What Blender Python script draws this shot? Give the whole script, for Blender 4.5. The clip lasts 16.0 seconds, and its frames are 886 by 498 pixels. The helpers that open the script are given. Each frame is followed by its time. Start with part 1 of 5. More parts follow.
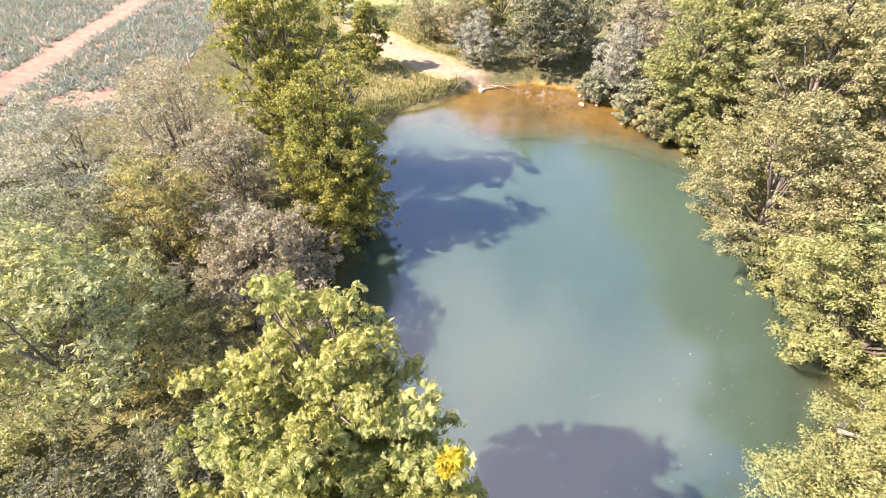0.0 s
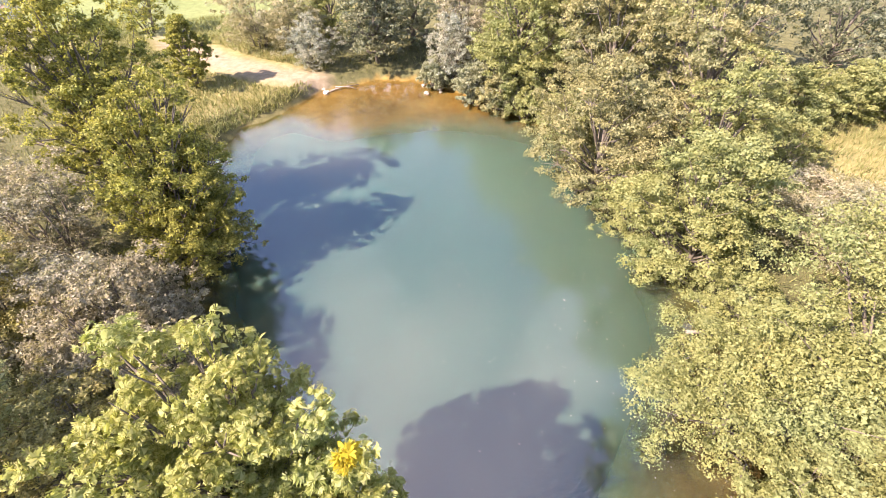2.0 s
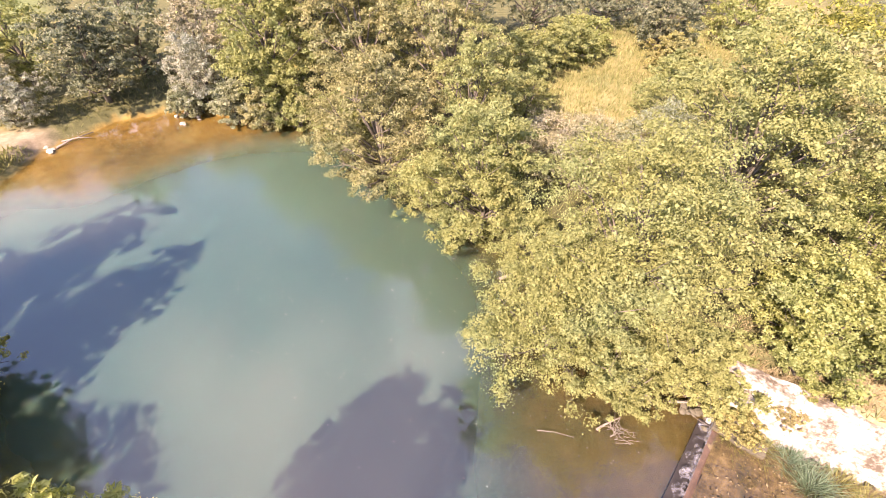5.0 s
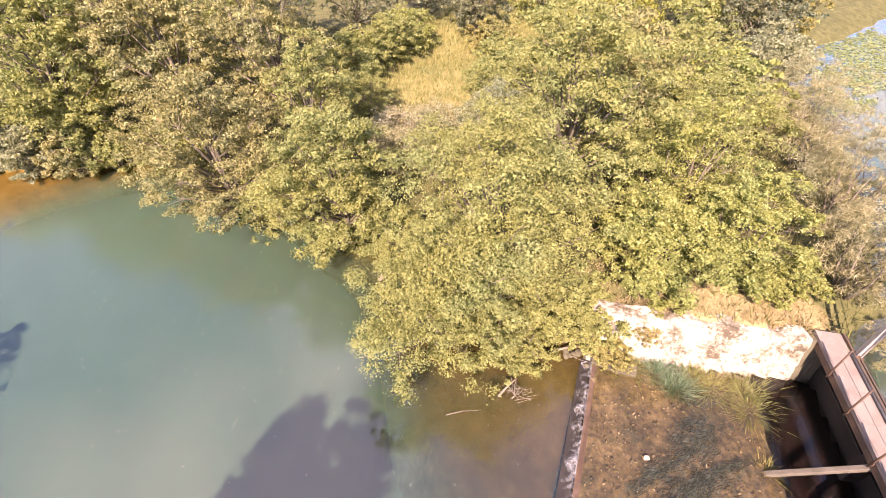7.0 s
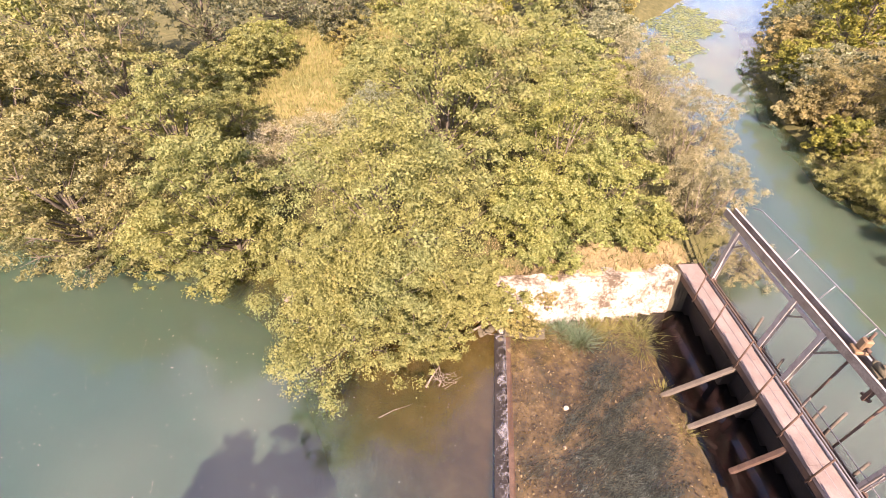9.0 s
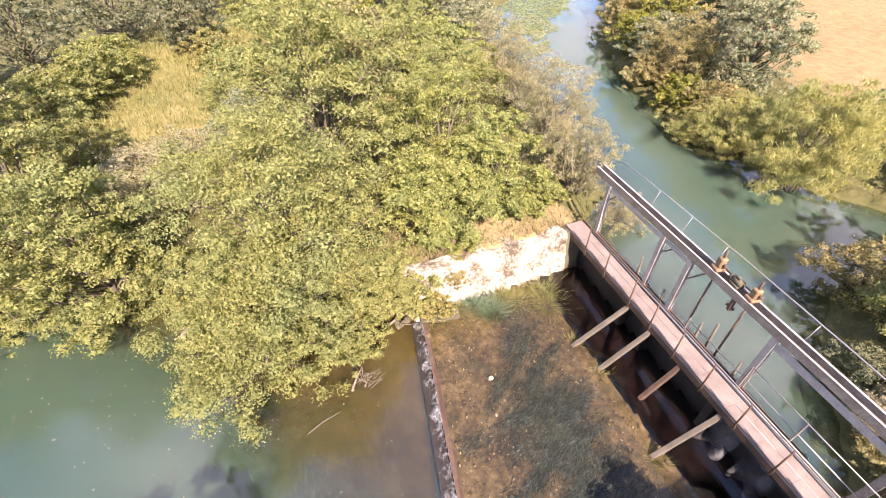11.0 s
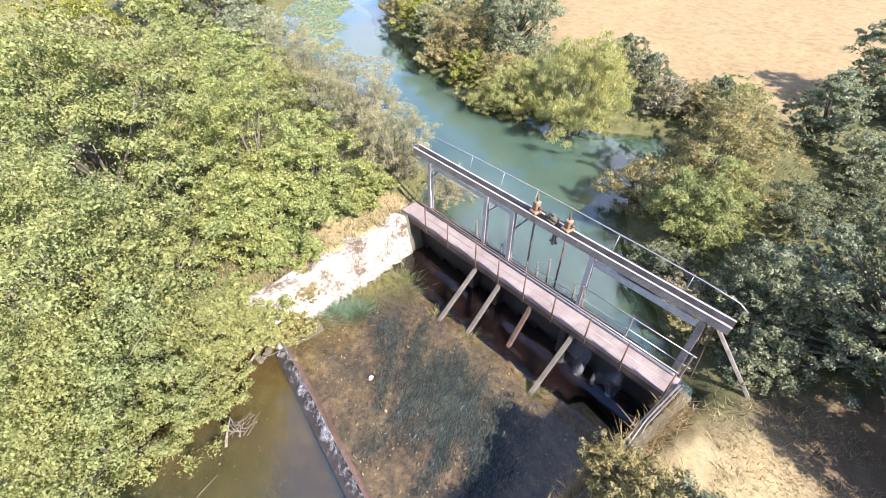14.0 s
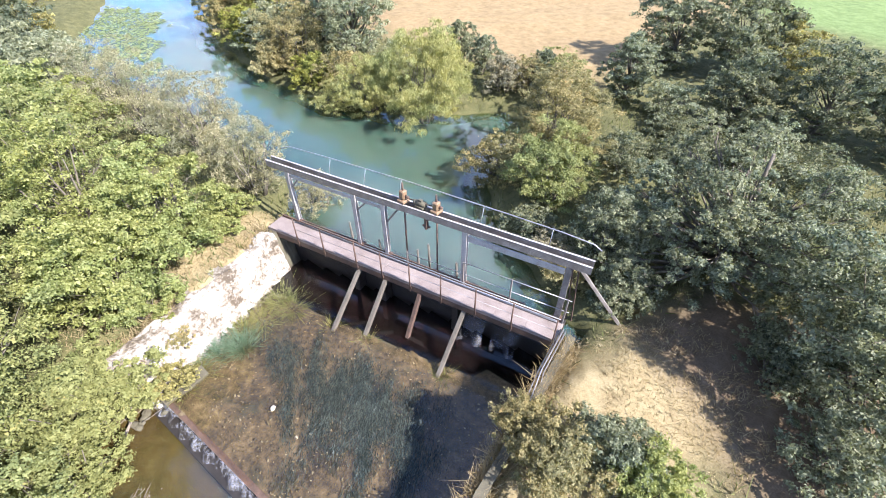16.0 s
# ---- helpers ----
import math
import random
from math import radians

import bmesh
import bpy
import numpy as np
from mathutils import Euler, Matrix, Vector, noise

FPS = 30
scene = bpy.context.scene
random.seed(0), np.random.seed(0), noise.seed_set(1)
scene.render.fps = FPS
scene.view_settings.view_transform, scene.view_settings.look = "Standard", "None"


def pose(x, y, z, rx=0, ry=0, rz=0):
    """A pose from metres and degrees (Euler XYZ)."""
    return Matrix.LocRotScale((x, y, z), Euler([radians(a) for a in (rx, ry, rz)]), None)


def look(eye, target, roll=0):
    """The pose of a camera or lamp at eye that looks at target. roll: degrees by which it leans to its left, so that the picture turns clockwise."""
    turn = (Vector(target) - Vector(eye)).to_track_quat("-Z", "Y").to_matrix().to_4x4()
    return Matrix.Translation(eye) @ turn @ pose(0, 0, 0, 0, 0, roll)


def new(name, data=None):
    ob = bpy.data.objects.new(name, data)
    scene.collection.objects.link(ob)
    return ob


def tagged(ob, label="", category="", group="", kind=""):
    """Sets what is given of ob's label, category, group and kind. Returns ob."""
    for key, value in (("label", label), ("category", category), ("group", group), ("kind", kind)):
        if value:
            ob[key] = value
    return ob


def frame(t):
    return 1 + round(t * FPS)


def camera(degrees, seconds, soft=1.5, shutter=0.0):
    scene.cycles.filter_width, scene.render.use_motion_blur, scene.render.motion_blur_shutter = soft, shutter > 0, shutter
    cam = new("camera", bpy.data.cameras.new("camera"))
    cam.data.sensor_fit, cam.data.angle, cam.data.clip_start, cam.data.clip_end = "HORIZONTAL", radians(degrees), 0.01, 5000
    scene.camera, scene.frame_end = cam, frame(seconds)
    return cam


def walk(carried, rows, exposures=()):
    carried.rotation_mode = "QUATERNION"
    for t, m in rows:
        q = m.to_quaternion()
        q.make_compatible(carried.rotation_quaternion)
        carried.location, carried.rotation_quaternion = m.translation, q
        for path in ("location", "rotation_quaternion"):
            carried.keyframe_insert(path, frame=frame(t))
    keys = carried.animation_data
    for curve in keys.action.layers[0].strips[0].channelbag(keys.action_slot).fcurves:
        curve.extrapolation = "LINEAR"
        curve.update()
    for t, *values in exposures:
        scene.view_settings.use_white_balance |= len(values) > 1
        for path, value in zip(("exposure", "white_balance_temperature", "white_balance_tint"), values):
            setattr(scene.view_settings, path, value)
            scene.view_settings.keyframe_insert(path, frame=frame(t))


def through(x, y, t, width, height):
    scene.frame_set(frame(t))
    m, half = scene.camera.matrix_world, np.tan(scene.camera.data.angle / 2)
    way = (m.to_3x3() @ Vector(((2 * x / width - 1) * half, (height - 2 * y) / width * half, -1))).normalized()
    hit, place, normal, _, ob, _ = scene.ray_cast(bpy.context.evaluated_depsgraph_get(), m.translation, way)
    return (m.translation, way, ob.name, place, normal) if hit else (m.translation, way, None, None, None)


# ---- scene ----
cam = camera(88.16, 16.0, soft=0.6)
# seconds, eye, tilt, lean, yaw
PATH_ROWS = [
    (0.0, 0.000, 0.000, 12.999, -42.51, 0.07, 0.00),
    (0.5, 0.074, -0.048, 12.924, -42.41, 0.08, -4.07),
    (1.0, 0.155, -0.124, 12.876, -42.33, 0.12, -8.80),
    (1.5, 0.260, -0.219, 12.828, -42.27, 0.18, -13.80),
    (2.0, 0.389, -0.238, 12.825, -42.36, 0.22, -19.00),
    (2.5, 0.443, -0.236, 12.847, -42.41, 0.25, -23.38),
    (3.0, 0.509, -0.287, 12.946, -42.56, 0.28, -28.15),
    (3.5, 0.608, -0.305, 13.070, -42.67, 0.22, -32.47),
    (4.0, 0.729, -0.306, 13.084, -42.67, 0.32, -37.65),
    (4.5, 0.876, -0.390, 13.017, -42.58, 0.17, -41.86),
    (5.0, 0.939, -0.462, 13.004, -42.58, 0.19, -47.38),
    (5.2, 0.955, -0.490, 13.006, -42.58, 0.15, -49.71),
    (7.3, 1.215, -0.799, 13.032, -42.62, 0.23, -69.17),
    (7.5, 1.197, -0.821, 13.043, -42.55, 0.24, -70.42),
    (8.0, 1.101, -0.884, 13.062, -42.49, 0.16, -74.52),
    (8.5, 1.016, -0.921, 13.094, -42.40, 0.14, -78.62),
    (9.0, 0.959, -1.029, 13.157, -42.42, 0.01, -82.86),
    (9.2, 0.938, -1.053, 13.166, -42.54, 0.08, -84.81),
    (11.3, 0.813, -1.234, 12.944, -42.66, 0.23, -100.83),
    (11.5, 0.799, -1.249, 12.927, -42.64, 0.28, -102.57),
    (12.0, 0.799, -1.319, 12.873, -42.58, 0.39, -106.97),
    (12.5, 0.790, -1.399, 12.831, -42.58, 0.38, -111.09),
    (13.0, 0.710, -1.544, 12.777, -42.50, 0.24, -114.69),
    (13.5, 0.660, -1.586, 12.753, -42.46, 0.15, -118.60),
    (14.0, 0.603, -1.611, 12.750, -42.46, 0.07, -122.19),
    (14.5, 0.518, -1.653, 12.755, -42.45, 0.02, -126.68),
    (15.0, 0.436, -1.658, 12.751, -42.47, -0.00, -131.92),
    (15.5, 0.386, -1.731, 12.736, -42.47, 0.07, -135.98),
    (16.0, 0.342, -1.769, 12.636, -42.50, 0.15, -141.11),
]
# seconds, stops, kelvin, tint: the clip's own drift of exposure and white balance
EXPOSURES = [(0.0, 2.02, 7000, 32), (3.5, 2.02, 7400, 32), (5.0, 1.98, 7650, 38), (9.0, 1.76, 8250, 39), (11.5, 1.78, 7250, 27), (12.5, 1.80, 6850, 23), (13.5, 1.78, 6400, 20), (16.0, 1.74, 5950, 17)]
walk(cam, [(t, pose(x, y, z, 90 + tilt, 0, yaw) @ pose(0, 0, 0, 0, 0, lean)) for t, x, y, z, tilt, lean, yaw in PATH_ROWS], EXPOSURES)

# ---- light ----
SUN_AZ = (-0.994, -0.11)      # horizontal way to the sun
SUN_EL = 42.8
world = bpy.data.worlds.new("sky")
scene.world = world
world.use_nodes = True


def build_sky():
    nt = world.node_tree
    nt.nodes.clear()
    out = nt.nodes.new("ShaderNodeOutputWorld")
    bg = nt.nodes.new("ShaderNodeBackground")
    sky = nt.nodes.new("ShaderNodeTexSky")
    sky.sky_type = "NISHITA"
    sky.sun_disc = False
    sky.sun_elevation = radians(SUN_EL)
    sky.sun_rotation = math.atan2(SUN_AZ[0], SUN_AZ[1])
    sky.air_density, sky.dust_density, sky.ozone_density = 0.9, 0.4, 5.0
    # scattered fair-weather clouds over the whole sky, shifted so reflections fit the camera's view
    tc = nt.nodes.new("ShaderNodeTexCoord")
    sep = nt.nodes.new("ShaderNodeSeparateXYZ")
    zz = nt.nodes.new("ShaderNodeMath")
    zz.operation = "MAXIMUM"
    zz.inputs[1].default_value = 0.12
    dv = nt.nodes.new("ShaderNodeVectorMath")
    dv.operation = "DIVIDE"
    cmb = nt.nodes.new("ShaderNodeCombineXYZ")
    nz = nt.nodes.new("ShaderNodeTexNoise")
    nz.inputs["Scale"].default_value = 1.1
    nz.inputs["Detail"].default_value = 6
    nz.inputs["Roughness"].default_value = 0.55
    rmp = nt.nodes.new("ShaderNodeValToRGB")
    rmp.color_ramp.elements[0].position = 0.47
    rmp.color_ramp.elements[0].color = (0.01, 0.01, 0.01, 1)
    rmp.color_ramp.elements[1].position = 0.64
    rmp.color_ramp.elements[1].color = (0.8, 0.8, 0.8, 1)
    mix = nt.nodes.new("ShaderNodeMixRGB")
    mix.inputs[2].default_value = (3.9, 4.0, 4.4, 1)
    L = nt.links.new
    L(tc.outputs["Generated"], sep.inputs[0])
    L(sep.outputs["Z"], zz.inputs[0])
    for k in range(3):
        L(zz.outputs[0], cmb.inputs[k])
    L(tc.outputs["Generated"], dv.inputs[0])
    L(cmb.outputs[0], dv.inputs[1])
    shift = nt.nodes.new("ShaderNodeVectorMath")
    shift.inputs[1].default_value = (34.28, -32.72, 21.62)
    L(dv.outputs[0], shift.inputs[0])
    L(shift.outputs[0], nz.inputs["Vector"])
    L(nz.outputs["Fac"], rmp.inputs[0])
    L(rmp.outputs[0], mix.inputs[0])
    L(sky.outputs[0], mix.inputs[1])
    L(mix.outputs[0], bg.inputs[0])
    bg.inputs[1].default_value = 0.13
    L(bg.outputs[0], out.inputs[0])


build_sky()
sun = new("sun", bpy.data.lights.new("sun", "SUN"))
sun.data.energy, sun.data.angle, sun.data.color = 4.8, radians(0.55), (1.0, 0.93, 0.82)
ce = math.cos(radians(SUN_EL))
hl = math.hypot(*SUN_AZ)
sun.matrix_world = look((0, 0, 0), (-SUN_AZ[0] / hl * ce, -SUN_AZ[1] / hl * ce, -math.sin(radians(SUN_EL))))
sun.location = (-40, -20, 60)


# ---- materials ----
def mat(name):
    m = bpy.data.materials.new(name)
    m.use_nodes = True
    nt = m.node_tree
    b = nt.nodes["Principled BSDF"]
    return m, nt, b


def node(nt, kind, **kw):
    n = nt.nodes.new(kind)
    for k, v in kw.items():
        n.inputs[k].default_value = v
    return n


def ramp(nt, fac, stops):
    r = nt.nodes.new("ShaderNodeValToRGB")
    cr = r.color_ramp
    while len(cr.elements) < len(stops):
        cr.elements.new(0.5)
    for e, (p, c) in zip(cr.elements, stops):
        e.position = p
        e.color = (*c, 1)
    nt.links.new(fac, r.inputs[0])
    return r.outputs[0]


def blend(nt, fac, a, b, kind="MIX"):
    m = nt.nodes.new("ShaderNodeMixRGB")
    m.blend_type = kind
    for sock, v in ((m.inputs[0], fac), (m.inputs[1], a), (m.inputs[2], b)):
        if isinstance(v, (int, float)):
            sock.default_value = v
        elif isinstance(v, tuple):
            sock.default_value = (*v, 1)
        else:
            nt.links.new(v, sock)
    return m.outputs[0]


def noise_of(nt, scale, detail=4, rough=0.6, vec=None):
    n = node(nt, "ShaderNodeTexNoise", Scale=scale, Detail=detail, Roughness=rough)
    if vec is None:
        g = nt.nodes.new("ShaderNodeNewGeometry")
        vec = g.outputs["Position"]
    nt.links.new(vec, n.inputs["Vector"])
    return n.outputs["Fac"]


def bump(nt, b, height, strength=0.4, dist=0.05):
    bp = nt.nodes.new("ShaderNodeBump")
    bp.inputs["Strength"].default_value = strength
    bp.inputs["Distance"].default_value = dist
    nt.links.new(height, bp.inputs["Height"])
    nt.links.new(bp.outputs[0], b.inputs["Normal"])


def rough_mat(name, stops, scale=3.0, fine=40.0, rough=0.85, bumps=0.5, metal=0.0, dist=0.02):
    """A worn surface: two scales of noise over a ramp of colours."""
    m, nt, b = mat(name)
    big = noise_of(nt, scale, 5, 0.65)
    small = noise_of(nt, fine, 4, 0.7)
    f = blend(nt, 0.45, big, small)
    nt.links.new(ramp(nt, f, stops), b.inputs["Base Color"])
    b.inputs["Roughness"].default_value = rough
    b.inputs["Metallic"].default_value = metal
    bump(nt, b, small, bumps, dist)
    return m


def leaf_mat(name, dark, mid, light, odd=None, through=0.42, rough=0.6):
    """Leaves: each one its own shade, larger drifts over the crown, light shining through."""
    m, nt, b = mat(name)
    g = nt.nodes.new("ShaderNodeNewGeometry")
    drift = noise_of(nt, 0.9, 3, 0.6)
    spray = noise_of(nt, 2.4, 2, 0.5)
    f = blend(nt, 0.5, g.outputs["Random Per Island"], blend(nt, 0.55, drift, spray))
    stops = [(0.22, dark), (0.5, mid), (0.74, light)]
    if odd:
        stops.append((0.82, odd))
    c = ramp(nt, f, stops)
    # some boughs are bluer and fresher than others
    bough = ramp(nt, noise_of(nt, 0.5, 4, 0.6), [(0.46, (0, 0, 0)), (0.62, (0.75, 0.75, 0.75))])
    c = blend(nt, bough, c, blend(nt, 1.0, c, (0.85, 0.96, 1.1), "MULTIPLY"))
    nt.links.new(c, b.inputs["Base Color"])
    b.inputs["Roughness"].default_value = rough
    b.inputs["Specular IOR Level"].default_value = 0.18
    tr = nt.nodes.new("ShaderNodeBsdfTranslucent")
    nt.links.new(blend(nt, 1.0, c, (1.18, 1.22, 0.78), "MULTIPLY"), tr.inputs[0])
    mx = nt.nodes.new("ShaderNodeMixShader")
    mx.inputs[0].default_value = through
    nt.links.new(b.outputs[0], mx.inputs[1])
    nt.links.new(tr.outputs[0], mx.inputs[2])
    nt.links.new(mx.outputs[0], nt.nodes["Material Output"].inputs[0])
    return m


LEAF = {
    "ash": leaf_mat("ash_leaf", (0.158, 0.179, 0.040), (0.315, 0.326, 0.098), (0.452, 0.441, 0.185), (0.441, 0.367, 0.058)),
    "alder": leaf_mat("alder_leaf", (0.144, 0.156, 0.054), (0.254, 0.267, 0.102), (0.339, 0.346, 0.143), (0.363, 0.293, 0.100)),
    # browner alder leaf, its tone also painting the dark, shaded hollows of crowns
    "dull": leaf_mat("brown_shaded_alder_leaf", (0.124, 0.124, 0.057), (0.257, 0.244, 0.113), (0.388, 0.362, 0.178), (0.356, 0.262, 0.126)),
    "sapling": leaf_mat("young_ash_leaf", (0.157, 0.173, 0.068), (0.309, 0.324, 0.144), (0.440, 0.443, 0.225)),
    "olive": leaf_mat("olive_leaf", (0.092, 0.098, 0.026), (0.236, 0.234, 0.057), (0.414, 0.395, 0.096)),
    "thorn": leaf_mat("thorn_leaf", (0.134, 0.123, 0.050), (0.291, 0.263, 0.101), (0.437, 0.386, 0.157), (0.470, 0.370, 0.045)),
    "grey": leaf_mat("grey_leaf", (0.130, 0.140, 0.081), (0.254, 0.265, 0.162), (0.389, 0.394, 0.254)),
    "silver": leaf_mat("silvery_sallow_leaf", (0.155, 0.160, 0.116), (0.299, 0.299, 0.227), (0.443, 0.438, 0.343)),
    "brown": leaf_mat("brown_leaf", (0.149, 0.132, 0.088), (0.299, 0.271, 0.187), (0.437, 0.397, 0.278), (0.425, 0.380, 0.118)),
    "dark": leaf_mat("dark_leaf", (0.070, 0.080, 0.050), (0.170, 0.182, 0.110), (0.300, 0.305, 0.187), (0.290, 0.260, 0.110)),
    "blue": leaf_mat("bluish_leaf", (0.092, 0.102, 0.061), (0.205, 0.217, 0.133), (0.348, 0.358, 0.233), (0.327, 0.317, 0.133)),
    "willow": leaf_mat("willow_leaf", (0.20, 0.195, 0.062), (0.35, 0.335, 0.125), (0.46, 0.44, 0.20)),
    "pale": leaf_mat("pale_willow_leaf", (0.175, 0.164, 0.087), (0.308, 0.283, 0.164), (0.431, 0.393, 0.256)),
    "rust": leaf_mat("rusty_leaf", (0.150, 0.135, 0.058), (0.295, 0.255, 0.121), (0.410, 0.345, 0.168), (0.390, 0.220, 0.084)),
    "bright": leaf_mat("bramble_leaf", (0.129, 0.147, 0.041), (0.268, 0.286, 0.093), (0.407, 0.415, 0.176), (0.428, 0.378, 0.102)),
    "yellow": leaf_mat("yellow_leaf", (0.30, 0.25, 0.02), (0.45, 0.36, 0.03), (0.55, 0.46, 0.06)),
}
BARK = rough_mat("bark", [(0.3, (0.06, 0.05, 0.04)), (0.55, (0.14, 0.12, 0.09)), (0.8, (0.26, 0.23, 0.18))], 4, 30)
DRIFT = rough_mat("bleached_wood", [(0.3, (0.14, 0.115, 0.09)), (0.6, (0.24, 0.205, 0.165)), (0.8, (0.34, 0.30, 0.25))], 5, 40)
STEEL = rough_mat("painted_steel", [(0.3, (0.09, 0.072, 0.062)), (0.5, (0.19, 0.168, 0.152)), (0.75, (0.36, 0.34, 0.32))], 3, 25, 0.55, 0.2, 0.1)
PALESTEEL = rough_mat("pale_painted_steel", [(0.3, (0.22, 0.19, 0.17)), (0.5, (0.40, 0.38, 0.365)), (0.75, (0.55, 0.535, 0.52))], 3, 25, 0.55, 0.2, 0.1)
DARKSTEEL = rough_mat("rusted_steel", [(0.3, (0.05, 0.035, 0.03)), (0.55, (0.12, 0.075, 0.055)), (0.8, (0.22, 0.13, 0.09))], 4, 30, 0.7, 0.4, 0.2)
GALV = rough_mat("galvanised_tube", [(0.3, (0.20, 0.20, 0.21)), (0.6, (0.33, 0.33, 0.34)), (0.8, (0.46, 0.46, 0.47))], 6, 50, 0.4, 0.1, 0.5)
YELLOW = rough_mat("ochre_gear_paint", [(0.3, (0.10, 0.06, 0.035)), (0.5, (0.21, 0.135, 0.075)), (0.8, (0.30, 0.215, 0.14))], 8, 40, 0.6, 0.2)
# wet concrete, near black because shade is put into its colour
WETSHADECONC = rough_mat("wet_shaded_concrete", [(0.3, (0.012, 0.010, 0.010)), (0.55, (0.028, 0.024, 0.022)), (0.8, (0.055, 0.048, 0.042))], 2, 25, 0.5)
DECK = rough_mat("deck_concrete", [(0.32, (0.12, 0.092, 0.083)), (0.5, (0.205, 0.168, 0.155)), (0.70, (0.30, 0.26, 0.24))], 1.5, 30, 0.9, 0.3)
STONE = rough_mat("limewashed_stone", [(0.40, (0.09, 0.07, 0.048)), (0.47, (0.24, 0.205, 0.16)), (0.53, (0.37, 0.35, 0.32)), (0.64, (0.46, 0.45, 0.425))], 1.4, 8, 0.9, 0.6, 0.0, 0.05)
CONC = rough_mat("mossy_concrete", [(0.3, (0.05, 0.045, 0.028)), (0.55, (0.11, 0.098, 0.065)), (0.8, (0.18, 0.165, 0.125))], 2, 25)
TIMBER = rough_mat("weathered_timber", [(0.3, (0.065, 0.055, 0.042)), (0.55, (0.125, 0.11, 0.09)), (0.78, (0.20, 0.18, 0.155))], 3, 40)
ROCK = rough_mat("pale_rock", [(0.3, (0.30, 0.26, 0.20)), (0.6, (0.48, 0.43, 0.34)), (0.8, (0.62, 0.58, 0.5))], 3, 25)

# ---- the lie of the land ----
POND_Z, APRON_Z, UP_Z = 0.0, 0.32, 1.40
POND = [(2.2, 30.3), (4.0, 31.0), (6.5, 31.2), (9.4, 30.0), (10.3, 28.4), (11.7, 26.0), (13.2, 23.2), (14.7, 20.6), (15.2, 17.0), (15.0, 12.5),
        (13.8, 9.0), (12.5, 6.2), (12.0, 3.4), (11.6, 0.9), (11.3, -1.4), (11.2, -2.2), (1.8, -2.4), (1.2, -0.4), (-0.6, 2.4), (-2.6, 5.0),
        (-4.6, 8.5), (-5.2, 12.5), (-5.4, 16.0), (-5.2, 21.0), (-4.6, 24.0), (-2.8, 26.7), (-0.2, 28.3)]
APRON = [(11.1, -1.9), (12.75, -7.75), (12.9, -8.9), (2.6, -10.7), (2.5, -9.0), (2.2, -2.0)]
CHANNEL = [(12.9, -8.6), (15.5, -10.2), (20.0, -11.0), (26.0, -11.2), (31.0, -10.4), (36.0, -9.6), (41.0, -10.5), (47.0, -15.0), (62.0, -24.0), (90.0, -45.0),
           (87.0, -49.0), (58.0, -30.0), (44.0, -23.0), (34.0, -18.2), (26.5, -16.6), (20.0, -16.4), (16.5, -18.0), (13.9, -20.4), (12.2, -22.0), (10.8, -20.8),
           (9.6, -16.2), (7.6, -14.0), (5.0, -12.4), (2.7, -10.6)]


def signed(px, py, poly):
    """Distance to a polygon's outline, minus inside."""
    px, py = np.asarray(px, float), np.asarray(py, float)
    best = np.full(px.shape, 1e9)
    inside = np.zeros(px.shape, bool)
    for (ax, ay), (bx, by) in zip(poly, poly[1:] + poly[:1]):
        ex, ey = bx - ax, by - ay
        s = np.clip(((px - ax) * ex + (py - ay) * ey) / (ex * ex + ey * ey), 0, 1)
        best = np.minimum(best, np.hypot(px - ax - s * ex, py - ay - s * ey))
        with np.errstate(divide="ignore", invalid="ignore"):
            cross = (ay > py) != (by > py)
            inside ^= cross & (px < ex * (py - ay) / (by - ay if by != ay else 1e-9) + ax)
    return np.where(inside, -best, best)


def sstep(a, b, x):
    s = np.clip((np.asarray(x, float) - a) / (b - a), 0, 1)
    return s * s * (3 - 2 * s)


def wob(x, y, s, k=0.0):
    return np.sin(x * s + 1.3 * np.sin(y * s * 0.7 + k)) * np.cos(y * s * 1.1 + 1.7 * np.sin(x * s * 0.6 + 2 * k))


def land(x, y):
    """Height of the ground."""
    x, y = np.asarray(x, float), np.asarray(y, float)
    w = 0.45 * wob(x, y, 0.9, 1) + 0.25 * wob(x, y, 2.3, 4)
    top = 1.0 + 1.0 * sstep(5.0, -4.0, y) + 0.5 * sstep(-10, -30, x) + 0.10 * wob(x, y, 0.35) + 0.05 * wob(x, y, 1.3, 3)
    top = top - 0.45 * sstep(24, 29, y) * sstep(16, 8, x) * sstep(-14, -6, x)
    dp, da, dc = signed(x, y, POND) + w * 0.6, signed(x, y, APRON), signed(x, y, CHANNEL) + w * 0.5
    near = np.hypot(x - 9.0, y + 0.5)
    shelf = np.clip(sstep(19.5, 25.5, y) * sstep(-1.2, 2.0, x + 0.25 * (y - 27)) + sstep(7.5, 2.5, near), 0, 1)
    bedp = -np.minimum(2.2, -dp * (0.34 * (1 - shelf) + 0.04 * shelf) + 0.02)
    z = np.where(dp > 0, np.minimum(top, 0.0 + dp * (0.55 + 0.5 * shelf)), bedp)
    zc = np.where(dc > 0, np.minimum(top, UP_Z + dc * 0.45), UP_Z - np.minimum(1.6, -dc * 0.5))
    z = np.where(dc < 2.5, np.where(dp > 0.5, np.where(dc < 0, zc, np.minimum(z, np.maximum(zc, 0))), z), z)
    za = np.where(da > 0, np.minimum(z, -0.9 + da * 8.0), -0.9)
    return np.where(da < 0.6, np.where(da < 0, za, np.where(dp < 0, z, za)), z)


def land1(x, y):
    return float(land(np.array([x]), np.array([y]))[0])


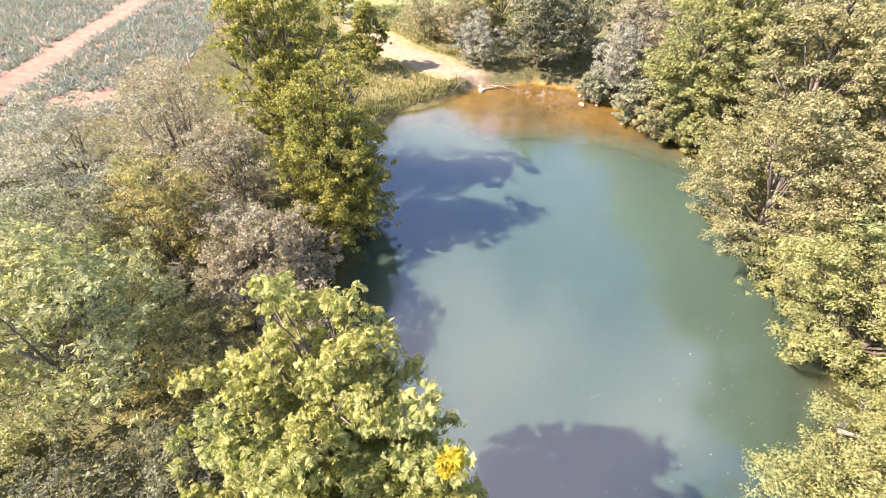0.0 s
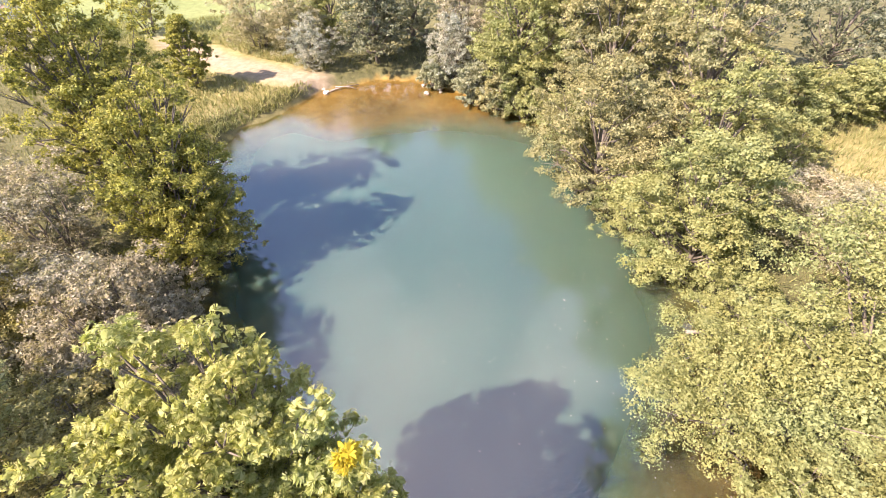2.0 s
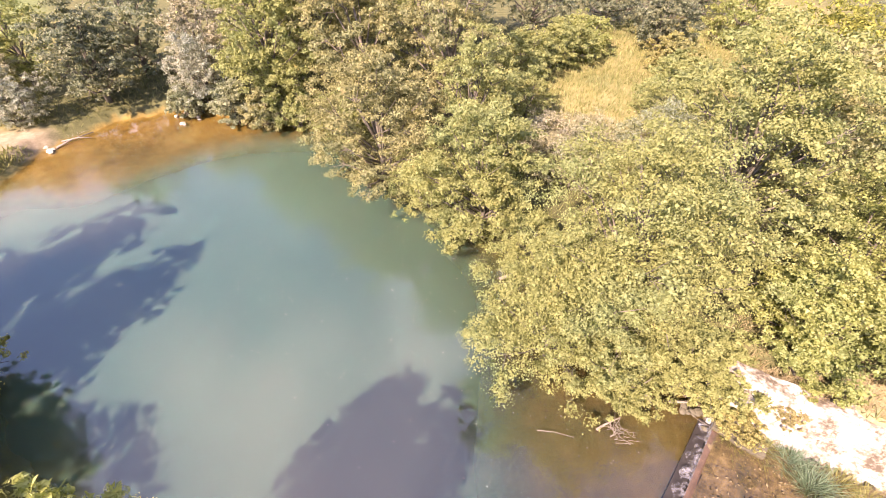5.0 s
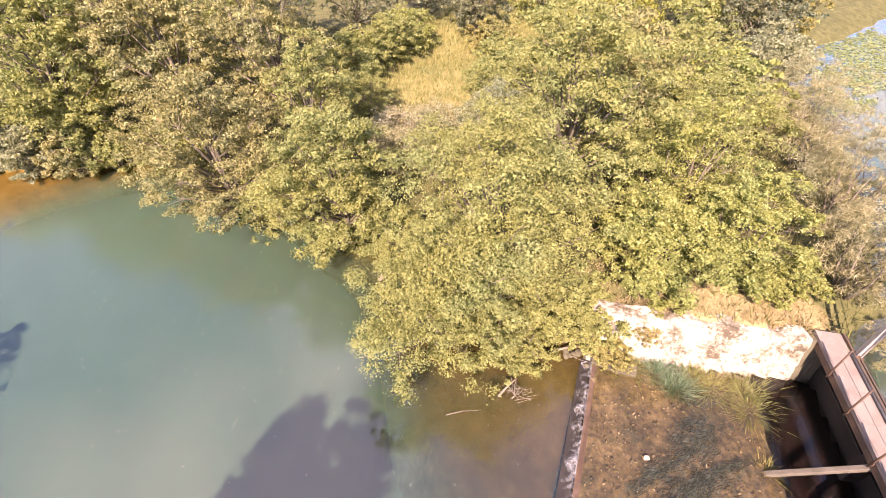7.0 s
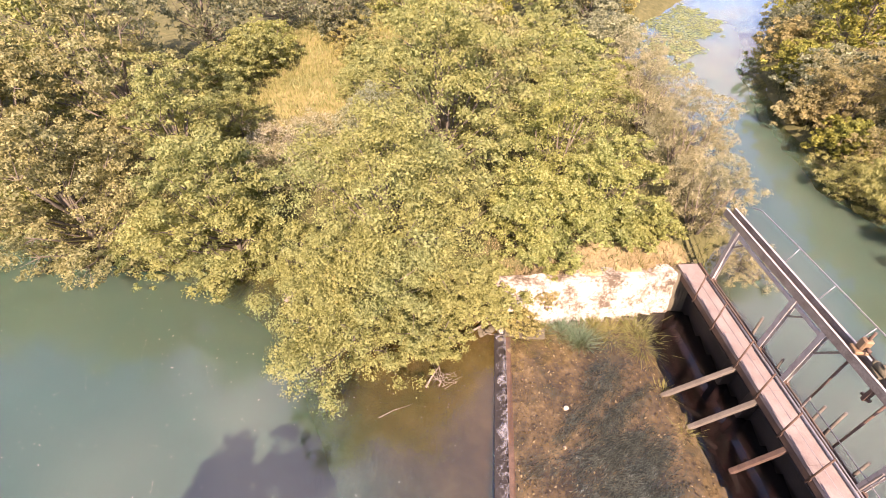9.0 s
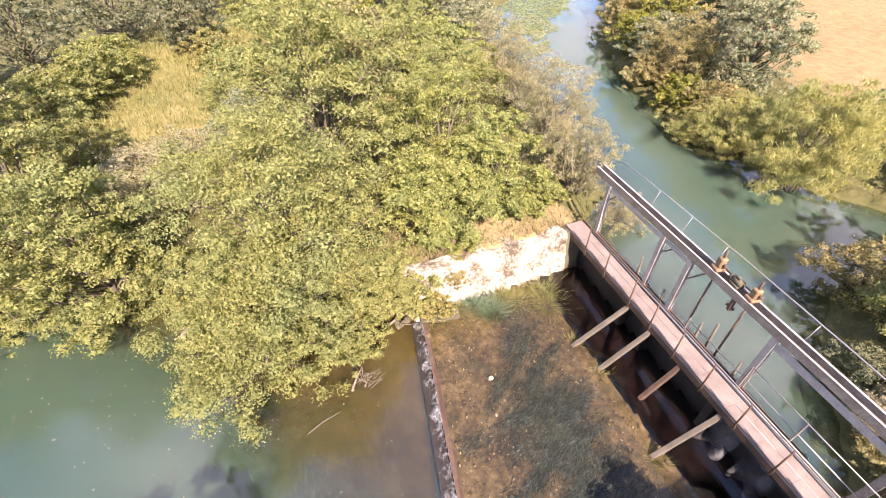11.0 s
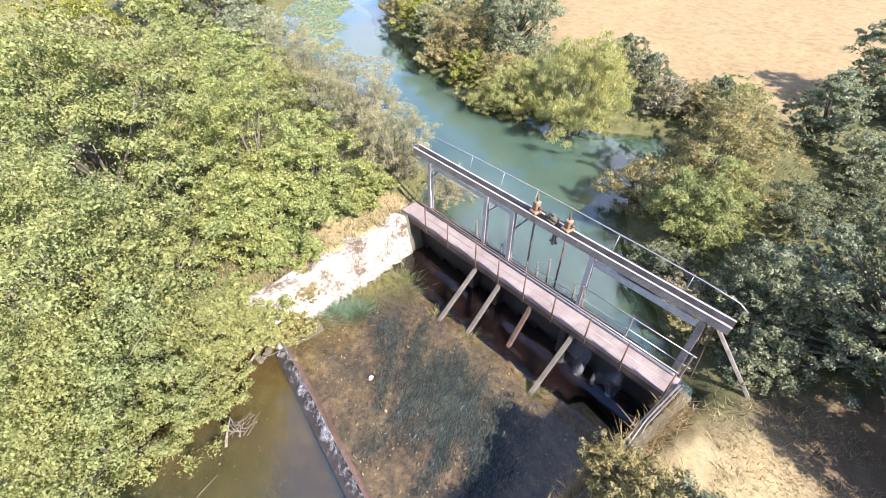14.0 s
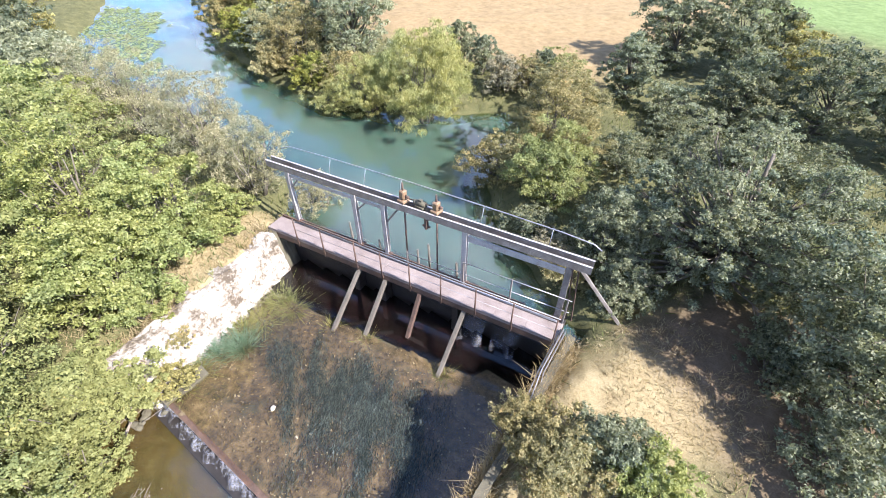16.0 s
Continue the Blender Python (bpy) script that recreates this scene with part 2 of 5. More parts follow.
def axis(lo, hi, step, far):
    a = list(np.arange(lo, hi + 1e-6, step))
    s, v = step, hi
    while v < far:
        s *= 1.22
        v += s
        a.append(v)
    s, v = step, lo
    while v > -far:
        s *= 1.22
        v -= s
        a.insert(0, v)
    return np.array(a)


def mesh_of(name, verts, faces, material=None, smooth=False):
    me = bpy.data.meshes.new(name)
    me.from_pydata(verts, [], faces)
    me.update()
    if material:
        me.materials.append(material)
    if smooth:
        me.polygons.foreach_set("use_smooth", [True] * len(me.polygons))
    return me


def quads_mesh(name, v, material, smooth=False):
    """A mesh of loose faces from an array (faces, corners, 3)."""
    n, k = v.shape[:2]
    me = bpy.data.meshes.new(name)
    me.vertices.add(n * k)
    me.loops.add(n * k)
    me.polygons.add(n)
    me.vertices.foreach_set("co", np.ascontiguousarray(v, dtype=np.float32).ravel())
    me.loops.foreach_set("vertex_index", np.arange(n * k, dtype=np.int32))
    me.polygons.foreach_set("loop_start", np.arange(0, n * k, k, dtype=np.int32))
    me.update(calc_edges=True)
    me.materials.append(material)
    return me


def grid_mesh(name, xs, ys, fz, material):
    X, Y = np.meshgrid(xs, ys)
    Z = fz(X, Y)
    nx, ny = len(xs), len(ys)
    v = np.stack([X.ravel(), Y.ravel(), Z.ravel()], 1)
    i = np.arange((ny - 1) * (nx - 1))
    r, c = i // (nx - 1), i % (nx - 1)
    a = r * nx + c
    f = np.stack([a, a + 1, a + nx + 1, a + nx], 1)
    me = bpy.data.meshes.new(name)
    me.vertices.add(len(v))
    me.loops.add(len(f) * 4)
    me.polygons.add(len(f))
    me.vertices.foreach_set("co", v.astype(np.float32).ravel())
    me.loops.foreach_set("vertex_index", f.astype(np.int32).ravel())
    me.polygons.foreach_set("loop_start", np.arange(0, len(f) * 4, 4, dtype=np.int32))
    me.polygons.foreach_set("use_smooth", np.ones(len(f), dtype=bool))
    me.update(calc_edges=True)
    me.materials.append(material)
    return me, X.ravel(), Y.ravel(), Z.ravel()


def put_attr(me, name, values):
    at = me.attributes.new(name, "FLOAT", "POINT")
    at.data.foreach_set("value", np.asarray(values, dtype=np.float32))


def attr(nt, name):
    n = nt.nodes.new("ShaderNodeAttribute")
    n.attribute_name = name
    return n.outputs["Fac"]


def ground_material():
    m, nt, b = mat("ground_cover")
    big, mid, fine = noise_of(nt, 0.35, 5), noise_of(nt, 2.2, 5), noise_of(nt, 22, 4, 0.75)
    g = blend(nt, 0.5, mid, fine)
    rough_grass = ramp(nt, g, [(0.30, (0.04, 0.045, 0.02)), (0.5, (0.10, 0.10, 0.045)), (0.7, (0.19, 0.17, 0.08))])
    straw = ramp(nt, g, [(0.30, (0.165, 0.115, 0.062)), (0.5, (0.252, 0.184, 0.096)), (0.7, (0.322, 0.246, 0.138))])
    sand = ramp(nt, g, [(0.30, (0.17, 0.13, 0.085)), (0.5, (0.27, 0.215, 0.15)), (0.7, (0.36, 0.305, 0.225))])
    lush = ramp(nt, g, [(0.30, (0.09, 0.125, 0.045)), (0.5, (0.145, 0.20, 0.075)), (0.7, (0.21, 0.265, 0.11))])
    hay = ramp(nt, g, [(0.30, (0.18, 0.132, 0.07)), (0.5, (0.31, 0.248, 0.134)), (0.7, (0.41, 0.345, 0.205))])
    earth = ramp(nt, g, [(0.30, (0.15, 0.085, 0.055)), (0.5, (0.25, 0.165, 0.115)), (0.7, (0.34, 0.25, 0.18))])
    # bare earth, coloured darker for the tree shade lying on it
    shaded_dirt = ramp(nt, g, [(0.30, (0.07, 0.05, 0.03)), (0.5, (0.13, 0.095, 0.06)), (0.7, (0.20, 0.15, 0.10))])
    bed = ramp(nt, blend(nt, 0.6, big, g), [(0.32, (0.035, 0.027, 0.015)), (0.5, (0.09, 0.069, 0.034)), (0.68, (0.155, 0.122, 0.064))])
    shoal = ramp(nt, blend(nt, 0.5, big, g), [(0.36, (0.10, 0.062, 0.016)), (0.5, (0.235, 0.158, 0.046)), (0.66, (0.35, 0.25, 0.095))])
    meadow = ramp(nt, blend(nt, 0.4, g, big), [(0.30, (0.10, 0.10, 0.035)), (0.48, (0.19, 0.172, 0.065)), (0.6, (0.28, 0.235, 0.11)), (0.7, (0.33, 0.27, 0.15))])
    c = rough_grass
    for key, col in (("meadow", meadow), ("straw", straw), ("hay", hay), ("sand", sand), ("shaded_dirt", shaded_dirt), ("lush", lush), ("earth", earth), ("bed", bed), ("shoal", shoal)):
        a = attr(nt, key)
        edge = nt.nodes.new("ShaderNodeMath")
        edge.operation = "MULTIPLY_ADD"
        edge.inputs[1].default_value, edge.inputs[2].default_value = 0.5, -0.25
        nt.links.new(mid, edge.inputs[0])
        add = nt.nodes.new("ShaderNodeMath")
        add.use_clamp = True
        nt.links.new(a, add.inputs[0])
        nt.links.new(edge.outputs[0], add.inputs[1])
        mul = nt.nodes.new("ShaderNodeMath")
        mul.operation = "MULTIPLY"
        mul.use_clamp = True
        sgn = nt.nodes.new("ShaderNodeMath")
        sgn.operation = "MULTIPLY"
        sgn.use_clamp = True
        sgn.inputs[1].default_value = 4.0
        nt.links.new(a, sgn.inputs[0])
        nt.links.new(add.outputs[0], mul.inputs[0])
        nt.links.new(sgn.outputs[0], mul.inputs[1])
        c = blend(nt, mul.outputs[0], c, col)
    nt.links.new(c, b.inputs["Base Color"])
    b.inputs["Roughness"].default_value = 0.95
    b.inputs["Specular IOR Level"].default_value = 0.1
    bump(nt, b, g, 0.7, 0.08)
    return m


def seg(x, y, pts, half, soft):
    """1 along a polyline, fading out over soft metres."""
    d = np.full(np.shape(x), 1e9)
    for (ax, ay), (bx, by) in zip(pts, pts[1:]):
        ex, ey = bx - ax, by - ay
        s = np.clip(((x - ax) * ex + (y - ay) * ey) / (ex * ex + ey * ey), 0, 1)
        d = np.minimum(d, np.hypot(x - ax - s * ex, y - ay - s * ey))
    return 1 - sstep(half, half + soft, d)


def build_ground():
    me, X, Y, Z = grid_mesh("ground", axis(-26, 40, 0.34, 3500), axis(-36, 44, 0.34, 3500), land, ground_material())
    put_attr(me, "hay", np.maximum(
        1 - sstep(-1.2, 0.8, signed(X, Y, [(2.4, -9.6), (2.5, -6.4), (1.9, -4.2), (0.2, -5.2), (-1.6, -8.2), (-3.0, -12.0), (0.2, -12.6)])),
        seg(X, Y, [(12.9, -4.0), (13.6, -7.4)], 0.5, 0.8)))
    put_attr(me, "straw", 1 - sstep(-3, 1.5, signed(X, Y, FIELD)))
    put_attr(me, "meadow", np.maximum(1 - sstep(-2, 2, signed(X, Y, MEADOW)), 1 - sstep(-2, 2, signed(X, Y, NORTH))))
    put_attr(me, "sand", 0.85 * seg(X, Y, PATH, 0.45, 1.6))
    put_attr(me, "lush", np.maximum(1 - sstep(-2, 2, signed(X, Y, GREEN)), 0.75 - 0.75 * sstep(-4, 3, signed(X, Y, PASTURE))))
    put_attr(me, "earth", 1 - sstep(-1.0, 1.0, signed(X, Y, CROPS)))
    put_attr(me, "shaded_dirt", 1 - sstep(-0.8, 0.8, signed(X, Y, SHADE)))
    shelf = sstep(9.0, 5.0, np.hypot(X - 9.0, Y + 0.5))
    put_attr(me, "shoal", np.where(signed(X, Y, POND) < 1.0, sstep(0.12, 0.0, Z) * sstep(20.0, 24.5, Y) * sstep(-1.0, 2.0, X + 0.25 * (Y - 27)), 0.0))
    put_attr(me, "bed", np.where(signed(X, Y, POND) < 1.0, sstep(0.12, 0.0, Z) * shelf, 0.0))
    return tagged(new("ground", me), "rough grassy river banks with bare earth and paths", "ground", kind="structure")


FIELD = [(9, -26.5), (13.5, -24.5), (19, -25.5), (27, -24.5), (40, -27), (70, -40), (70, -160), (20, -160), (6, -60), (8, -36)]
PASTURE = [(-30, 47), (-8, 43), (2, 44), (8, 52), (30, 140), (-60, 160)]
GREEN = [(5, -47), (12, -80), (10, -400), (-200, -400), (-200, -38), (-20, -40)]
MEADOW = [(18, 9), (22, 13), (30, 15.5), (38, 16), (48, 14), (60, 12), (58, 2), (40, 4), (30, 5), (24, 4.5), (18, 5)]
NORTH = [(-9, 25), (-1.5, 27.6), (2.0, 31.5), (2.5, 36), (10, 46), (4, 90), (-30, 120), (-34, 60), (-14, 38)]
PATH = [(1.8, 31.0), (-0.6, 33.0), (-3.4, 36.0), (-7.0, 41.0), (-10.0, 50.0), (-14.0, 70.0)]
CROPS = [(-18.0, 24.5), (-17.6, 30), (-18.2, 36), (-21, 60), (-30, 200), (-300, 200), (-300, 14), (-40, 14), (-24, 18.5)]
# bare earth under the trees, outlined along the edge of their shade
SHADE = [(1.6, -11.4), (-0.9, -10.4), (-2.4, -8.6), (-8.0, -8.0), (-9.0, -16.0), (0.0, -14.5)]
ground = build_ground()


def water_material(name, murk, clear, ripple, scale, ior=1.70):
    """Silty water: a glossy skin over suspended silt that hides the bed as it deepens."""
    m, nt, b = mat(name)
    nt.nodes.remove(b)
    out = nt.nodes["Material Output"]
    drift = noise_of(nt, 0.13, 4, 0.55)
    col = blend(nt, drift, murk[0], murk[1])
    dif = nt.nodes.new("ShaderNodeSubsurfaceScattering")
    dif.inputs["Scale"].default_value = 0.5
    dif.inputs["Radius"].default_value = (0.6, 1.0, 1.0)
    nt.links.new(col, dif.inputs[0])
    tr = nt.nodes.new("ShaderNodeBsdfTransparent")
    tr.inputs[0].default_value = (*clear, 1)
    body = nt.nodes.new("ShaderNodeMixShader")
    nt.links.new(attr(nt, "silt"), body.inputs[0])
    nt.links.new(tr.outputs[0], body.inputs[1])
    nt.links.new(dif.outputs[0], body.inputs[2])
    gl = nt.nodes.new("ShaderNodeBsdfGlossy")
    gl.inputs["Roughness"].default_value = 0.03
    gl.inputs["Color"].default_value = (1, 1, 1, 1)
    g = nt.nodes.new("ShaderNodeNewGeometry")
    mp = nt.nodes.new("ShaderNodeMapping")
    mp.inputs["Scale"].default_value = (1.0, 1.7, 1.0)
    nt.links.new(g.outputs["Position"], mp.inputs[0])
    wv = noise_of(nt, scale, 3, 0.55, mp.outputs[0])
    bp = nt.nodes.new("ShaderNodeBump")
    bp.inputs["Strength"].default_value = ripple
    bp.inputs["Distance"].default_value = 0.02
    gust = ramp(nt, noise_of(nt, 0.22, 3, 0.5), [(0.42, (0.15, 0.15, 0.15)), (0.62, (1, 1, 1))])
    nt.links.new(blend(nt, 1.0, wv, gust, "MULTIPLY"), bp.inputs["Height"])
    nt.links.new(bp.outputs[0], gl.inputs["Normal"])
    lw = nt.nodes.new("ShaderNodeLayerWeight")
    lw.inputs["Blend"].default_value = 0.5
    nt.links.new(bp.outputs[0], lw.inputs["Normal"])
    pw = nt.nodes.new("ShaderNodeMath")
    pw.operation = "POWER"
    pw.inputs[1].default_value = 5.0
    nt.links.new(lw.outputs["Facing"], pw.inputs[0])
    fr = nt.nodes.new("ShaderNodeMath")
    fr.operation = "MULTIPLY_ADD"
    f0 = ((ior - 1) / (ior + 1)) ** 2
    fr.inputs[1].default_value, fr.inputs[2].default_value = 1 - f0, f0
    nt.links.new(pw.outputs[0], fr.inputs[0])
    top = nt.nodes.new("ShaderNodeMixShader")
    nt.links.new(fr.outputs[0], top.inputs[0])
    nt.links.new(body.outputs[0], top.inputs[1])
    nt.links.new(gl.outputs[0], top.inputs[2])
    nt.links.new(top.outputs[0], out.inputs[0])
    return m


def water_sheet(name, poly, level, grow, step, material, k, most, label, bed=land, keep=None):
    """A flat sheet of water cut to the polygon grown by some metres; silt by the depth under it."""
    xs = np.arange(min(p[0] for p in poly) - grow, max(p[0] for p in poly) + grow + step, step)
    ys = np.arange(min(p[1] for p in poly) - grow, max(p[1] for p in poly) + grow + step, step)
    me, X, Y, Z = grid_mesh(name, xs, ys, lambda x, y: np.full(x.shape, level), material)
    put_attr(me, "silt", most * (1 - np.exp(-k * np.maximum(level - bed(X, Y), 0))))
    far = signed(X, Y, poly) > grow
    if keep:
        far |= ~keep(X, Y)
    bm = bmesh.new()
    bm.from_mesh(me)
    bm.verts.ensure_lookup_table()
    bmesh.ops.delete(bm, geom=[v for v, o in zip(bm.verts, far) if o], context="VERTS")
    bm.to_mesh(me)
    bm.free()
    return tagged(new(name, me), label, "water", kind="structure")


POND_WATER = water_material("pond_water", ((0.035, 0.069, 0.050), (0.051, 0.093, 0.067)), (0.88, 0.82, 0.66), 0.5, 4.6, 2.15)
CHAN_WATER = water_material("channel_water", ((0.040, 0.072, 0.052), (0.058, 0.094, 0.07)), (0.75, 0.82, 0.70), 0.06, 3.0, 2.15)
APRON_WATER = water_material("shallow_water", ((0.006, 0.004, 0.004), (0.010, 0.007, 0.006)), (0.92, 0.88, 0.80), 0.22, 9.0, 1.55)
water_sheet("pond_water", POND, POND_Z, 1.2, 0.5, POND_WATER, 1.7, 0.97, "murky turquoise pond water with soft reflections")
water_sheet("channel_water", CHANNEL, UP_Z, 0.9, 0.3, CHAN_WATER, 3.0, 0.97, "still greenish water of the upstream channel", land, lambda x, y: (x - 12.75) * 0.194 - (y + 7.75) * 0.981 > 0.62)

# ---- building helpers ----
def part(name, data, material, parent, label=""):
    if isinstance(data, bmesh.types.BMesh):
        me = bpy.data.meshes.new(name)
        data.to_mesh(me)
        data.free()
    else:
        me = data
    if material and not me.materials:
        me.materials.append(material)
    ob = new(name, me)
    ob.parent = parent
    if label:
        tagged(ob, label)
    return ob


def thing(name, x, y, z, label, category, group="", kind="", rz=0.0):
    ob = new(name)
    ob.empty_display_size = 0.2
    ob.matrix_world = pose(x, y, z, 0, 0, rz)
    return tagged(ob, label, category, group, kind)


def box(bm, c, s, bevel=0.0, m=None):
    """A block with its centre and sizes, edges bevelled."""
    made = bmesh.ops.create_cube(bm, size=1.0)["verts"]
    mm = Matrix.Translation(c) @ Matrix.Diagonal((*s, 1))
    if m is not None:
        mm = m @ mm
    bmesh.ops.transform(bm, matrix=mm, verts=made)
    if bevel:
        edges = list({e for v in made for e in v.link_edges})
        bmesh.ops.bevel(bm, geom=edges, offset=bevel, segments=1, affect="EDGES", profile=0.5)
    return bm


def tube(bm, pts, radii, sides=8, cap=True):
    """A tapered round bar along a polyline."""
    pts = [Vector(p) for p in pts]
    if isinstance(radii, (int, float)):
        radii = [radii] * len(pts)
    rings = []
    for i, p in enumerate(pts):
        d = (pts[min(i + 1, len(pts) - 1)] - pts[max(i - 1, 0)]).normalized()
        a = d.orthogonal().normalized() if abs(d.z) > 0.9 else d.cross(Vector((0, 0, 1))).normalized()
        b = d.cross(a)
        rings.append([bm.verts.new(p + radii[i] * (math.cos(2 * math.pi * k / sides) * a + math.sin(2 * math.pi * k / sides) * b)) for k in range(sides)])
    for r0, r1 in zip(rings, rings[1:]):
        for k in range(sides):
            bm.faces.new((r0[k], r0[(k + 1) % sides], r1[(k + 1) % sides], r1[k])).smooth = True
    if cap:
        bm.faces.new(rings[0][::-1])
        bm.faces.new(rings[-1])
    return bm


def bar(bm, a, b, w, h, bevel=0.0):
    """A straight bar of rectangular section from a to b."""
    a, b = Vector(a), Vector(b)
    d = (b - a)
    x = d.normalized()
    y = Vector((0, 0, 1)).cross(x)
    y = y.normalized() if y.length > 1e-4 else Vector((0, 1, 0))
    z = x.cross(y)
    m = Matrix.Translation((a + b) / 2) @ Matrix((x, y, z)).transposed().to_4x4()
    return box(bm, (0, 0, 0), (d.length, w, h), bevel, m)


# ---- trees and bushes ----
def split_clumps(rng, blobs, m):
    """Each clump breaks up into smaller sprays of leaves on its outside."""
    out = []
    for x, y, z, rx, ry, rz in blobs:
        for k in range(m):
            d = rng.normal(size=3)
            d[2] += 0.65
            d /= np.linalg.norm(d)
            f = rng.uniform(0.55, 1.15)
            q = rng.uniform(0.15, 0.38)
            out.append((x + d[0] * rx * f, y + d[1] * ry * f, z + d[2] * rz * f, rx * q * 1.1, ry * q * 1.1, rz * q * 0.62))
    return out


def leaves(rng, blobs, n, size, spread=0.5, hang=0.0, sides=4, leaflets=1):
    """Corners of n leaves over a set of sprays; leaflets: how many hang on one stalk."""
    blobs = np.array(blobs)
    m = n // leaflets
    area = (blobs[:, 3] * blobs[:, 4] + blobs[:, 3] * blobs[:, 5]) ** 0.9
    pick = rng.choice(len(blobs), m, p=area / area.sum())
    d = rng.normal(size=(m, 3))
    d[:, 2] += 0.5
    d /= np.linalg.norm(d, axis=1)[:, None]
    r = 0.25 + 0.8 * rng.random(m) ** 0.6 + np.where(rng.random(m) < 0.12, np.abs(rng.normal(0, 0.35, m)), 0.0)
    B = blobs[pick]
    c = B[:, :3] + d * B[:, 3:6] * r[:, None]
    c[:, 2] = np.maximum(c[:, 2], 0.12)
    nrm = d * 0.7 + rng.normal(0, spread * 1.2, (m, 3)) + np.array([0, 0, 0.45])
    nrm /= np.linalg.norm(nrm, axis=1)[:, None]
    a = np.cross(nrm, rng.normal(size=(m, 3)))
    a[:, 2] -= hang
    a /= np.linalg.norm(a, axis=1)[:, None]
    if leaflets > 1:
        # leaflets fan out from the stalk's end
        side = np.cross(nrm, a)
        fan = np.linspace(-1.25, 1.25, leaflets)
        A = np.concatenate([a * math.cos(q) + side * math.sin(q) - np.array([0, 0, 0.25]) for q in fan])
        A /= np.linalg.norm(A, axis=1)[:, None]
        c = np.concatenate([c + a * size[0] * 0.35 * math.cos(q) for q in fan]) + A * size[0] * 0.5
        nrm = np.concatenate([nrm] * leaflets)
        a = A
    k = len(c)
    b = np.cross(nrm, a)
    b /= np.linalg.norm(b, axis=1)[:, None] + 1e-9
    # leaves deep inside a spray are large, those on its outside fine
    deep = np.tile(r, leaflets) if leaflets > 1 else r
    sc = (rng.uniform(0.6, 1.25, k) * np.interp(deep, (0.45, 0.85), (1.55, 0.75)))[:, None]
    L, W = size[0] / 2 * sc, size[1] / 2 * sc
    fold = nrm * W * 0.4
    if sides == 3:
        return np.stack([c - a * L, c + b * W * 1.15 + a * L * 0.45 + fold, c - b * W * 0.85 + a * L * 0.95 - fold], 1)
    return np.stack([c - a * L, c + b * W + fold - a * L * 0.1, c + a * L - nrm * L * 0.25, c - b * W + fold - a * L * 0.1], 1)


def crown_blobs(rng, h, r, base, count, lean=(0, 0), peak=0.25, fat=1.0):
    """Clumps that fill an uneven crown."""
    out = []
    lo, hi = h * base, h
    mid, half = (lo + hi) / 2, (hi - lo) / 2
    for k in range(count):
        u = (k + 0.5) / count
        zc = 1 - 2 * u
        ang = k * 2.39996 + rng.uniform(-0.6, 0.6)
        rr = math.sqrt(max(0, 1 - zc * zc)) * rng.uniform(0.50, 0.90)
        wide = (1.0 - peak * max(zc, 0)) * rng.uniform(0.78, 1.15)
        br = r * rng.uniform(0.22, 0.42) * fat
        z = mid + zc * half * 0.82 * rng.uniform(0.8, 1.1)
        f = z / h
        out.append((math.cos(ang) * rr * r * wide + lean[0] * f, math.sin(ang) * rr * r * wide + lean[1] * f, z, br, br, min(br * rng.uniform(0.7, 1.0), half * 0.6)))
    out.append((lean[0] * 0.6, lean[1] * 0.6, mid, r * 0.5, r * 0.5, half * 0.6))
    return out


